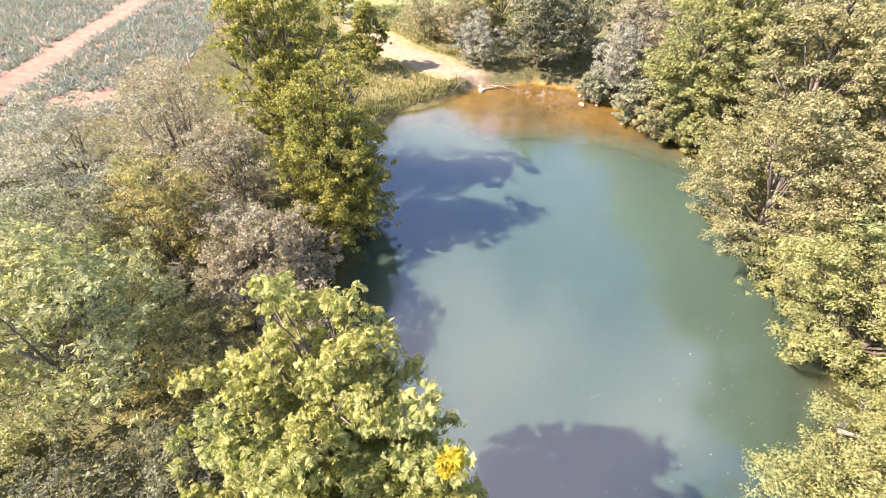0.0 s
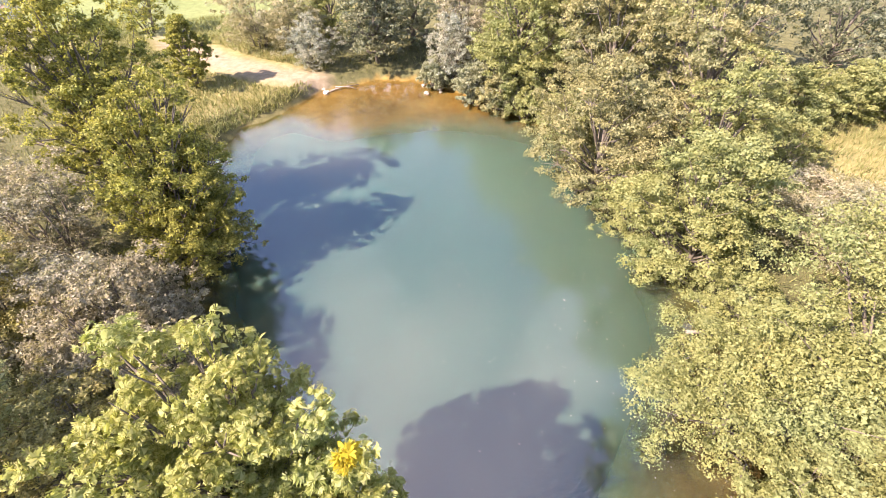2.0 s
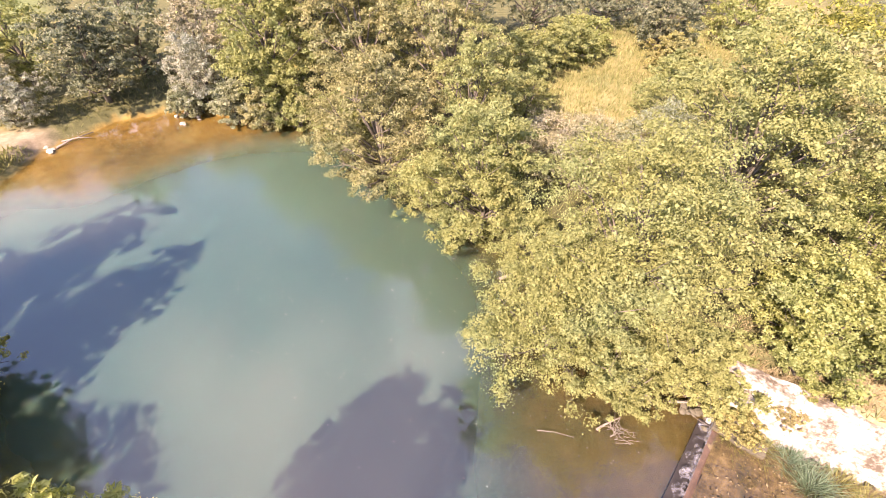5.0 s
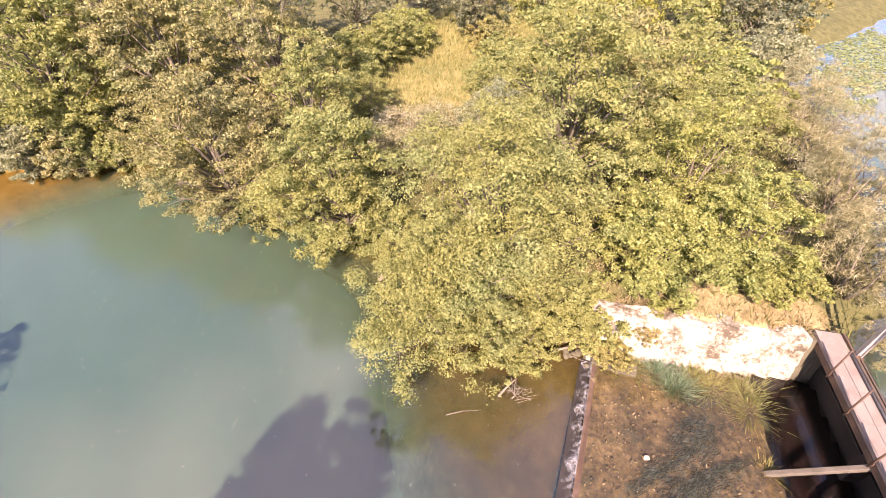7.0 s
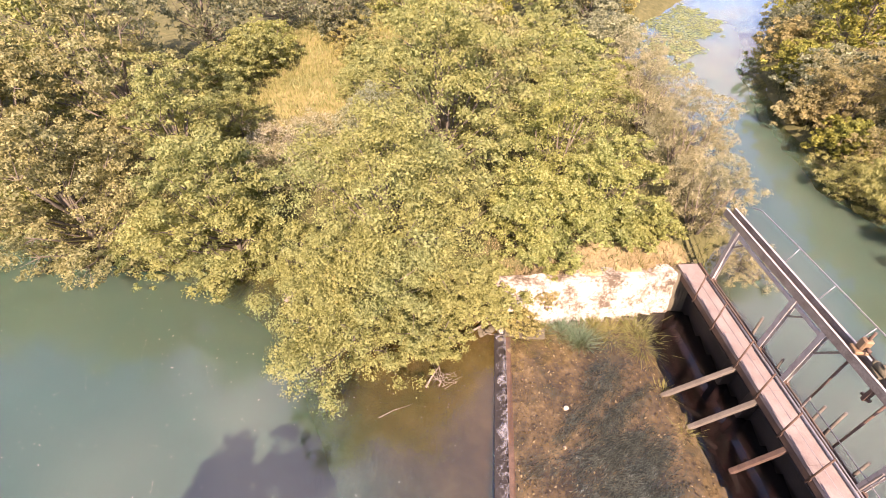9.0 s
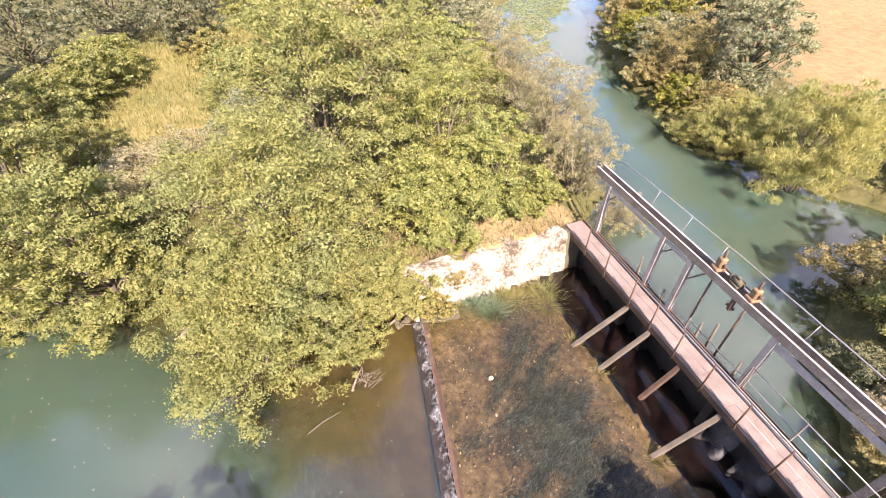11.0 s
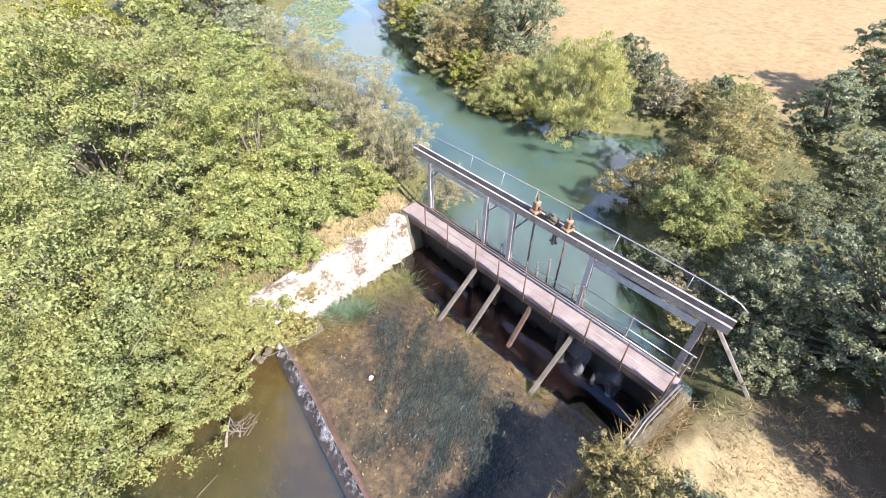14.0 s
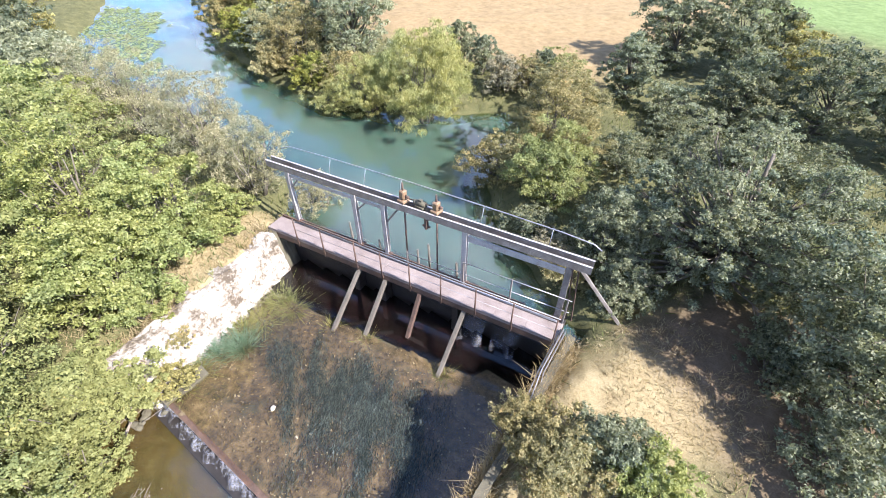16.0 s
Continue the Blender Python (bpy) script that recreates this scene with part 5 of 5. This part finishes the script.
water_sheet("apron_water", [(11.15, -2.05), (12.3, -6.6), (12.6, -7.6), (12.75, -8.35), (2.5, -10.35), (2.35, -9.0), (2.2, -2.4)], APRON_Z, 0.06, 0.15, APRON_WATER, 1.1, 0.95, "clear shallow water running over the apron", apron_bed)


def foam_material(name, most, white):
    m, nt, b = mat(name)
    g = nt.nodes.new("ShaderNodeNewGeometry")
    mp = nt.nodes.new("ShaderNodeMapping")
    mp.inputs["Scale"].default_value = (1.0, 1.0, 0.3)
    nt.links.new(g.outputs["Position"], mp.inputs[0])
    f = blend(nt, 0.4, noise_of(nt, 9, 6, 0.7, mp.outputs[0]), noise_of(nt, 1.1, 2, 0.5))
    b.inputs["Base Color"].default_value = (white, white * 1.02, white * 1.12, 1)
    b.inputs["Roughness"].default_value = 0.35
    a = ramp(nt, f, [(0.47, (0, 0, 0)), (0.64, (most, most, most))])
    nt.links.new(a, b.inputs["Alpha"])
    bump(nt, b, f, 0.2, 0.03)
    return m


FOAM = foam_material("broken_water", 0.6, 0.42)
SPRAY = foam_material("falling_water", 0.42, 0.30)


def fall(name, a, b, z0, z1, run, label, material):
    """A thin sheet of broken water falling from an edge."""
    a, b = Vector(a), Vector(b)
    side = (b - a).normalized()
    out = Vector((side.y, -side.x, 0)) * run
    rng = np.random.default_rng(5)
    bm = bmesh.new()
    rows, cols = 8, max(6, int((b - a).length / 0.08))
    vs = []
    for r in range(rows + 1):
        s = r / rows
        row = []
        for c in range(cols + 1):
            p = a.lerp(b, c / cols) + out * (s ** 0.7) * (1 + 0.3 * math.sin(c * 0.9))
            p.z = z0 + (z1 - z0) * s ** 1.6 + rng.uniform(-0.012, 0.012)
            row.append(bm.verts.new(p))
        vs.append(row)
    for r in range(rows):
        for c in range(cols):
            bm.faces.new((vs[r][c], vs[r][c + 1], vs[r + 1][c + 1], vs[r + 1][c])).smooth = True
    ob = part(name, bm, material, None)
    return tagged(ob, label, "water", kind="structure")


fall("weir_fall", (2.3, -2.36, 0), (11.0, -1.97, 0), 0.33, 0.055, -0.26, "thin white water spilling over the weir edge", FOAM)
e1, e2 = sl(7.2, 0.62, 0), sl(8.0, 0.62, 0)
fall("gate_fall", e2, e1, 1.25, 0.36, -0.55, "white water spilling between the gate boards", SPRAY)
e1, e2 = sl(8.3, 0.62, 0), sl(9.1, 0.62, 0)
fall("gate_fall", e2, e1, 1.2, 0.36, -0.5, "white water spilling between the gate boards", SPRAY)
# a solid dark strip stands in for the shaded slot below the weir
tagged(part("weir_slot_strip", solid([(2.2, -2.37), (11.05, -1.98), (11.06, -1.60), (2.2, -1.98)], -0.7, 0.035), WETSHADECONC, None), "wet strip coloured dark as the shaded slot below the weir", "weir", kind="structure")
tagged(part("weir_sill", solid([(2.2, -2.52), (11.05, -2.13), (11.04, -1.97), (2.2, -2.36)], -0.6, 0.27), DARKSTEEL, None), "wet lip of the weir, darkened as part of the slot", "weir", kind="structure")


def rough_wall(name, foot, head, z0, z1, thick, material, label, bumpy=0.05):
    """A battered wall along polylines for its foot and its head, with an uneven face."""
    n, m = 70, 16
    def along(pts, s):
        pts = [Vector((*p, 0)) for p in pts]
        k = min(int(s * (len(pts) - 1)), len(pts) - 2)
        return pts[k].lerp(pts[k + 1], s * (len(pts) - 1) - k)
    bm = bmesh.new()
    front, back = [], []
    for i in range(n + 1):
        s = i / n
        f, h = along(foot, s), along(head, s)
        d = (h - f)
        d.z = 0
        d = d.normalized() if d.length > 0.02 else Vector((1, 0, 0))
        top = z1[0] + (z1[1] - z1[0]) * s + 0.22 * noise.noise(Vector((s * 9, 3, 0)))
        fr = []
        for j in range(m + 1):
            q = j / m
            p = f.lerp(h, q)
            p.z = z0 + (top - z0) * q
            k = noise.noise(p * 2.3) + 0.6 * noise.noise(p * 6.1)
            fr.append(bm.verts.new(p - d * bumpy * k))
        front.append(fr)
        p = h + d * thick
        back.append((bm.verts.new((p.x, p.y, top - 0.03)), bm.verts.new((p.x, p.y, z0))))
    for i in range(n):
        for j in range(m):
            bm.faces.new((front[i][j], front[i + 1][j], front[i + 1][j + 1], front[i][j + 1]))
        bm.faces.new((front[i][m], front[i + 1][m], back[i + 1][0], back[i][0]))
        bm.faces.new((back[i][0], back[i + 1][0], back[i + 1][1], back[i][1]))
    for i in (0, n):
        bm.faces.new(front[i] + [back[i][0], back[i][1]])
    bmesh.ops.recalc_face_normals(bm, faces=bm.faces)
    ob = part(name, bm, material, None)
    return tagged(ob, label, "wall", kind="structure")


rough_wall("wall_east", [(12.42, -7.75), (12.05, -6.3), (11.6, -4.2), (11.05, -2.5), (10.95, -1.85)], [(12.78, -7.6), (12.55, -6.3), (12.15, -4.2), (11.75, -2.5), (11.6, -1.5)], -0.6, (2.06, 1.85), 0.5, STONE, "white rubble stone abutment wall", 0.07)
# darker mossy concrete here also paints the shade on the wall's end
rough_wall("wall_end", [(12.95, -8.6), (12.42, -7.75)], [(13.2, -8.5), (12.80, -7.6)], -0.6, (1.95, 1.98), 0.4, CONC, "mossy return of the abutment wall, darkened for its shaded side", 0.03)
rough_wall("wall_west", [(2.2, -2.3), (2.3, -5.0), (2.55, -8.0), (2.75, -10.2)], [(2.05, -2.3), (2.1, -5.0), (2.35, -8.0), (2.55, -10.2)], -0.9, (2.25, 2.1), 0.22, CONC, "mossy concrete abutment wall", 0.03)

tagged(part("wall_ledge", solid([(10.78, -1.95), (10.72, -2.7), (10.80, -3.3), (11.2, -3.3), (11.1, -1.9)], -0.4, 0.40), CONC, None), "low mossy stone ledge at the wall's foot", "wall", kind="structure")


# ---- grass, weed, crops and other stuff ----
def blades(rng, P, height, width, lean=0.5):
    """Narrow three-cornered blades standing at the points P."""
    n = len(P)
    ang = rng.uniform(0, 2 * math.pi, n)
    s = np.stack([np.cos(ang), np.sin(ang), np.zeros(n)], 1) * (width * rng.uniform(0.6, 1.3, n))[:, None] / 2
    tip = np.stack([rng.normal(0, lean, n), rng.normal(0, lean, n), np.ones(n)], 1) * (height * rng.uniform(0.45, 1.25, n))[:, None]
    return np.stack([P - s, P + s, P + tip], 1)


def scatter(rng, n, x0, x1, y0, y1, keep):
    X, Y = rng.uniform(x0, x1, n), rng.uniform(y0, y1, n)
    ok = keep(X, Y)
    X, Y = X[ok], Y[ok]
    return np.stack([X, Y, land(X, Y) - 0.02], 1)


def stuff(name, v, material, label, category):
    return tagged(new(name, quads_mesh(name, v, material)), label, category, kind="stuff")


def dry(x, y):
    return (signed(x, y, POND) > 0.15) & (signed(x, y, APRON) > 0.5) & (signed(x, y, CHANNEL) > 0.15)


STRAWLEAF = leaf_mat("dry_grass_blade", (0.20, 0.145, 0.075), (0.31, 0.235, 0.125), (0.40, 0.32, 0.185), None, 0.3, 0.85)
MEADOWLEAF = leaf_mat("meadow_grass_blade", (0.115, 0.12, 0.036), (0.212, 0.214, 0.078), (0.32, 0.305, 0.135), None, 0.25, 0.8)
ROUGHLEAF = leaf_mat("rough_grass_blade", (0.06, 0.07, 0.025), (0.14, 0.15, 0.05), (0.26, 0.24, 0.10), None, 0.25, 0.8)
CROPLEAF = leaf_mat("crop_leaf", (0.14, 0.17, 0.13), (0.225, 0.262, 0.205), (0.31, 0.34, 0.275), None, 0.25, 0.7)
# the two lightest weed tones paint glints of light on the wet blades
WEEDLEAF = leaf_mat("water_weed", (0.012, 0.015, 0.012), (0.036, 0.043, 0.034), (0.10, 0.112, 0.09), (0.20, 0.215, 0.185), 0.1, 0.4)
rng = np.random.default_rng(77)
BANKP = [(2.4, -10.4), (2.2, -6.4), (1.9, -3.0), (-0.4, -3.6), (-2.2, -8.2), (-3.4, -12.0), (0.2, -13.0)]
P = scatter(rng, 16000, -4, 2.6, -13, -3, lambda x, y: dry(x, y) & (signed(x, y, BANKP) < 0) & (wob(x, y, 1.4, 2) > -0.55))
P = np.concatenate([P, scatter(rng, 7000, 11.6, 14.4, -8.6, -1.0, lambda x, y: dry(x, y) & (x > 12.1 - (y + 1.4) * 0.15))])
stuff("dry_grass", blades(rng, P, 0.13, 0.025, 0.9), STRAWLEAF, "short dry straw-coloured grass on the bank", "grass")
P = scatter(rng, 30000, 16, 48, 2, 17, lambda x, y: dry(x, y) & (signed(x, y, MEADOW) < 1))
P = np.concatenate([P, scatter(rng, 42000, -14, 6, 25, 48, lambda x, y: dry(x, y) & (signed(x, y, NORTH) < 1) & (seg(x, y, PATH, 1.0, 1.3) < 0.3))])
stuff("meadow_grass", blades(rng, P, 0.34, 0.05, 0.45), MEADOWLEAF, "long yellowing meadow grass", "grass")
P = scatter(rng, 110000, -24, 34, -26, 36, lambda x, y: dry(x, y) & (signed(x, y, NORTH) > 0) & (signed(x, y, MEADOW) > 0) & (signed(x, y, FIELD) > 0) & (signed(x, y, CROPS) > 0) & (signed(x, y, BANKP) > -0.4) & (signed(x, y, SHADE) > -0.2) & (seg(x, y, PATH, 1.0, 1.3) < 0.3))
stuff("rough_grass", blades(rng, P, 0.30, 0.04, 0.6), ROUGHLEAF, "rough grass and herbs covering the banks", "grass")
# low green fringe along the sandy end of the pond
P = scatter(rng, 6000, -5.5, 2.0, 24.5, 30.5, lambda x, y: dry(x, y) & (signed(x, y, POND) < 1.2))
stuff("shore_herbs", blades(rng, P, 0.32, 0.07, 0.6), MEADOWLEAF, "green herbs fringing the far shore", "plants")


def crop_strip(keep, n, x0, x1, y0, y1):
    P = scatter(rng, n, x0, x1, y0, y1, keep)
    v = []
    for k in range(4):
        v.append(blades(rng, P + rng.normal(0, 0.14, P.shape) * np.array([1, 1, 0]), 0.33, 0.11, 0.8))
    return np.concatenate(v)


TRACK = [(-26.6, 20.0), (-26.9, 27.0), (-27.2, 36.0), (-27.6, 46.0), (-29.0, 90.0)]


def crop_keep(x, y):
    bare = wob(x, y, 0.5, 7) < -0.62
    return (signed(x, y, CROPS) < 0.1) & (seg(x, y, TRACK, 0.95, 0.4) < 0.4) & ~(bare & (y < 30))


stuff("crop_plants", np.concatenate([crop_strip(crop_keep, 28000, -50, -13, 19, 62)]), CROPLEAF, "blue-green crop plants in strips beside a red earth track", "crop")


# water weed combed out by the stream
def weed(cx, cy, rx, ry, turn, n):
    a = rng.normal(0, 0.45, (n, 2))
    c, s = math.cos(turn), math.sin(turn)
    x = cx + a[:, 0] * rx * c - a[:, 1] * ry * s
    y = cy + a[:, 0] * rx * s + a[:, 1] * ry * c
    ok = signed(x, y, APRON_FLOOR) < -0.25
    x, y = x[ok], y[ok]
    n = len(x)
    way = turn + rng.normal(0, 0.38, n)
    d = np.stack([np.cos(way), np.sin(way), rng.uniform(-0.05, 0.10, n)], 1) * rng.uniform(0.06, 0.24, n)[:, None]
    w = np.stack([-np.sin(way), np.cos(way), np.zeros(n)], 1) * rng.uniform(0.004, 0.011, n)[:, None]
    p = np.stack([x, y, rng.uniform(0.30, 0.36, n)], 1)
    return np.stack([p - w, p + w, p + d], 1)


W = []
for k in range(64):
    x, y = rng.normal(6.6, 1.5), rng.normal(-5.3, 0.75)
    W.append(weed(x, y, rng.uniform(0.5, 1.2), rng.uniform(0.18, 0.5), 2.25 + rng.normal(0, 0.15), int(rng.uniform(180, 420))))
for k in range(9):
    x, y = rng.normal(9.2, 0.5), rng.normal(-5.0, 0.4)
    W.append(weed(x, y, rng.uniform(0.4, 0.8), rng.uniform(0.1, 0.25), 2.4 + rng.normal(0, 0.15), int(rng.uniform(50, 130))))
stuff("water_weed", np.concatenate(W), WEEDLEAF, "dark trailing water weed combed by the current", "weed")


# fallen leaves and pebbles on the apron and in the shallows
n = 3600
X, Y = rng.uniform(3.0, 12.0, n), rng.uniform(-8.6, -2.4, n)
ok = signed(X, Y, APRON_FLOOR) < -0.15
X, Y = X[ok], Y[ok]
q = 0.008 + 0.05 * rng.random(len(X)) ** 2
a = rng.uniform(0, 6.28, len(X))
c = np.stack([X, Y, np.full(len(X), APRON_Z + 0.006)], 1)
e1 = np.stack([np.cos(a) * q, np.sin(a) * q, 0.3 * q], 1)
e2 = np.stack([-np.sin(a) * q * 0.5, np.cos(a) * q * 0.5, 0 * a], 1)
stuff("leaf_litter", np.stack([c - e1, c + e2, c + e1, c - e2], 1), leaf_mat("litter", (0.06, 0.045, 0.025), (0.13, 0.095, 0.05), (0.30, 0.24, 0.15)), "fallen leaves and pebbles on the apron", "litter")


def pebbles(n):
    """Small angular stones strewn over the apron's silt."""
    v, f = [], []
    while len(f) < n * 8:
        x, y = rng.uniform(3.0, 12.0), rng.uniform(-8.6, -2.4)
        if signed(np.array([x]), np.array([y]), APRON_FLOOR)[0] > -0.2:
            continue
        s, k, turn = rng.uniform(0.014, 0.05), len(v), rng.uniform(0, 6.28)
        c, w = math.cos(turn) * s, math.sin(turn) * s
        z = 0.30
        v += [(x + c * 1.3, y + w * 1.3, z), (x - w, y + c, z + 0.2 * s), (x - c, y - w * 1.2, z), (x + w * 0.9, y - c, z - 0.1 * s), (x + 0.2 * c, y, z + s * 0.7), (x, y, z - s)]
        for a in range(4):
            f += [(k + a, k + (a + 1) % 4, k + 4), (k + (a + 1) % 4, k + a, k + 5)]
    me = mesh_of("pebbles", v, f, leaf_mat("pebble", (0.05, 0.04, 0.026), (0.10, 0.08, 0.048), (0.18, 0.145, 0.09), None, 0.0, 0.6))
    return tagged(new("pebbles", me), "small brown and grey stones strewn over the apron", "stones", kind="stuff")


pebbles(200)


def tuft(x, y, z, h, r, n, material, label, name="reed_tuft"):
    ob = thing(name, x, y, z, label, "reeds")
    q = rng.normal(0, r * 0.45, (n, 2))
    P = np.stack([q[:, 0], q[:, 1], np.zeros(n)], 1)
    v = blades(rng, P, h, 0.024, 0.5)
    v[:, 2, :2] += q * 1.1
    part("foliage", quads_mesh("foliage", v, material), None, ob)
    return ob


REED = leaf_mat("reed_blade", (0.07, 0.11, 0.06), (0.14, 0.20, 0.12), (0.24, 0.30, 0.20), None, 0.3, 0.5)
tuft(10.95, -4.5, 0.25, 0.34, 0.42, 700, REED, "blue-green reed tuft at the foot of the wall")
tuft(11.3, -3.9, 0.25, 0.32, 0.36, 350, REED, "small green reed tuft at the foot of the wall")
for x, y, h, r in ((11.6, -6.5, 0.5, 0.5), (11.0, -6.6, 0.3, 0.5), (11.4, -5.6, 0.3, 0.5), (11.5, -5.0, 0.3, 0.35), (11.2, -3.2, 0.3, 0.4), (10.95, -2.5, 0.3, 0.3)):
    tuft(x, y, 0.24, h * 0.55, r, 380, MEADOWLEAF, "yellow-green reed tuft beside the pool")
for x, y in ((9.3, -6.9), (8.0, -7.3), (5.2, -7.8)):
    tuft(x, y, 0.22, 0.17, 0.25, 120, MEADOWLEAF, "small grass tuft at the foot of a prop")


s = rng.random(1500)
P = np.stack([12.05 + 1.05 * s + rng.normal(0.15, 0.16, 1500), -1.6 - 6.0 * s, np.zeros(1500)], 1)
P[:, 2] = 1.62 + 0.30 * s
stuff("wall_grass", blades(rng, P, 0.30, 0.035, 0.7), STRAWLEAF, "dry grass overhanging the top of the wall", "grass")
s = rng.random(5200)
P = np.stack([2.05 + 0.42 * s + rng.normal(-0.12, 0.16, 5200), -2.6 - 7.4 * s, np.full(5200, 1.95)], 1)
stuff("wall_grass", blades(rng, P, 0.30, 0.03, 0.7), STRAWLEAF, "dry grass along the top of the west wall", "grass")


# ---- driftwood, stones, litter ----
def log(name, pts, rad, material, label, twigs=0, seed=1, spread=0.5):
    a = Vector(pts[0])
    ob = thing(name, a.x, a.y, a.z, label, "driftwood")
    bm = bmesh.new()
    tube(bm, [Vector(p) - a for p in pts], [rad * (1 - 0.6 * i / (len(pts) - 1)) for i in range(len(pts))], 8)
    part("stem", bm, material, ob)
    r2 = np.random.default_rng(seed)
    c = (Vector(pts[0]) + Vector(pts[-1])) / 2 - a
    if twigs:
        bm = bmesh.new()
        for k in range(twigs):
            p = c + Vector((r2.normal(0, spread * 0.4), r2.normal(0, spread * 0.4), r2.uniform(0.0, 0.15)))
            q = p + Vector((r2.normal(0, spread * 0.55), r2.normal(0, spread * 0.55), r2.uniform(0, 0.25)))
            m = p.lerp(q, 0.5) + Vector((r2.normal(0, 0.05), r2.normal(0, 0.05), 0.03))
            tube(bm, [p, m, q], [0.010, 0.008, 0.004], 5)
        part("twigs", bm, material, ob)
    return ob


log("driftwood", [(8.62, 0.48, 0.06), (8.85, 0.38, 0.16), (9.08, 0.24, 0.28), (9.28, 0.12, 0.34)], 0.04, DRIFT, "bleached branch with a tangle of twigs in the shallows")
log("driftwood", [(8.72, 0.08, 0.04), (8.9, 0.0, 0.12), (9.1, -0.05, 0.10)], 0.02, DRIFT, "tangle of bleached twigs in the shallows", 38, 3, 0.36)
log("floating_twig", [(7.45, 1.75, 0.015), (7.75, 1.35, 0.02), (8.0, 0.85, 0.015)], 0.014, DRIFT, "thin pale twig floating on the pond")
log("fallen_log", [(11.5, 6.25, 0.12), (12.1, 5.95, 0.22), (12.6, 5.9, 0.32)], 0.07, DRIFT, "pale fallen log on the shore")
log("driftwood", [(2.9, 30.2, 0.05), (3.8, 30.5, 0.10), (4.9, 30.55, 0.10)], 0.06, DRIFT, "bleached driftwood poles at the far shore")
log("driftwood", [(3.3, 30.7, 0.08), (4.1, 30.35, 0.14), (4.6, 30.0, 0.06)], 0.05, DRIFT, "bleached driftwood poles at the far shore", 10, 6, 0.6)
log("dead_branch", [(10.9, -0.7, 0.1), (11.1, -1.1, 0.3), (11.3, -1.3, 0.55)], 0.05, DRIFT, "dead branch at the weir's end", 14, 8, 0.5)
for k, z in ((0, 0.0), (1, 0.07), (2, 0.0)):
    log("fallen_rail", [(2.78 - 0.07 * k, -10.15, 2.16 + z), (2.60 - 0.07 * k, -8.6, 2.15 + z), (2.30 - 0.05 * k, -7.0 - 0.4 * k, 2.10 + z)], 0.024, GALV, "grey tube rail lying along the wall's top")


def rock(x, y, z, s, seed, label, material=None):
    ob_bm = bmesh.new()
    bmesh.ops.create_icosphere(ob_bm, subdivisions=2, radius=1.0)
    for v in ob_bm.verts:
        k = 1 + 0.35 * noise.noise(v.co * 1.3 + Vector((seed * 3.1, 0, 0))) + 0.15 * noise.noise(v.co * 3.1 + Vector((0, seed, 0)))
        v.co = Vector((v.co.x * s * 1.25, v.co.y * s, v.co.z * s * 0.65)) * k
    ob = part("rock", ob_bm, material or ROCK, None)
    ob.matrix_world = pose(x, y, z, 0, 0, seed * 47)
    return tagged(ob, label, "rock")


r3 = np.random.default_rng(9)
for k in range(16):
    rock(0.9 + r3.uniform(0, 2.1), 30.2 + r3.uniform(-0.35, 0.7), 0.06, r3.uniform(0.06, 0.15), k, "pale rock at the sandy shore")
for k in range(9):
    rock(8.8 + r3.uniform(0, 1.4), 28.6 + r3.uniform(-0.9, 1.0), 0.05, r3.uniform(0.06, 0.14), k + 20, "brown rock at the far shore")
rock(8.32, -3.85, 0.31, 0.075, 41, "pale stone lying on the apron")
rock(7.1, -3.73, 0.29, 0.045, 42, "small pale stone lying on the apron")
for k in range(10):
    rock(11.0 + r3.uniform(-0.3, 0.25), -1.75 + r3.uniform(-0.3, 0.9), 0.2, r3.uniform(0.06, 0.14), 50 + k, "brown rubble at the end of the wall", CONC)

# floating specks on the pond
n = 900
X, Y = rng.uniform(2, 13, n), rng.uniform(-1, 22, n)
ok = (signed(X, Y, POND) < -0.8) & (rng.random(n) < np.exp(-((X - 8.5) ** 2) / 18))
X, Y = X[ok], Y[ok]
s = 0.010 + 0.026 * rng.random(len(X)) ** 2
a = rng.uniform(0, 6.28, len(X))
c = np.stack([X, Y, np.full(len(X), 0.006)], 1)
e1 = np.stack([np.cos(a) * s, np.sin(a) * s, 0 * a], 1)
e2 = np.stack([-np.sin(a) * s * 0.6, np.cos(a) * s * 0.6, 0 * a], 1)
stuff("floating_leaves", np.stack([c - e1, c + e2, c + e1, c - e2], 1), DRIFT, "scattered pale fallen leaves floating on the pond", "leaves")

# lily and cress mat at the channel's bend
n = 20000
X, Y = rng.uniform(30, 52, n), rng.uniform(-21, -9, n)
LILY = [(33, -11.0), (37.5, -10.8), (44, -13.6), (49, -16.6), (46, -19.3), (40, -17.0), (36, -14.2), (33.5, -13.0)]
ok = (signed(X, Y, LILY) + 1.3 * wob(X, Y, 0.8, 2) + 0.8 * wob(X, Y, 2.6, 1) < 0) & (signed(X, Y, CHANNEL) < 0.2)
X, Y = X[ok], Y[ok]
s = rng.uniform(0.05, 0.12, len(X))
a = rng.uniform(0, 6.28, len(X))
c = np.stack([X, Y, np.full(len(X), UP_Z + 0.01) + rng.uniform(0, 0.08, len(X))], 1)
e1 = np.stack([np.cos(a) * s, np.sin(a) * s, 0.1 * s], 1)
e2 = np.stack([-np.sin(a) * s * 0.8, np.cos(a) * s * 0.8, 0 * a], 1)
stuff("lily_mat", np.stack([c - e1, c + e2, c + e1, c - e2], 1), leaf_mat("cress_leaf", (0.15, 0.19, 0.06), (0.27, 0.31, 0.12), (0.42, 0.45, 0.25)), "bright green water plants matting the channel's bend", "water plants")
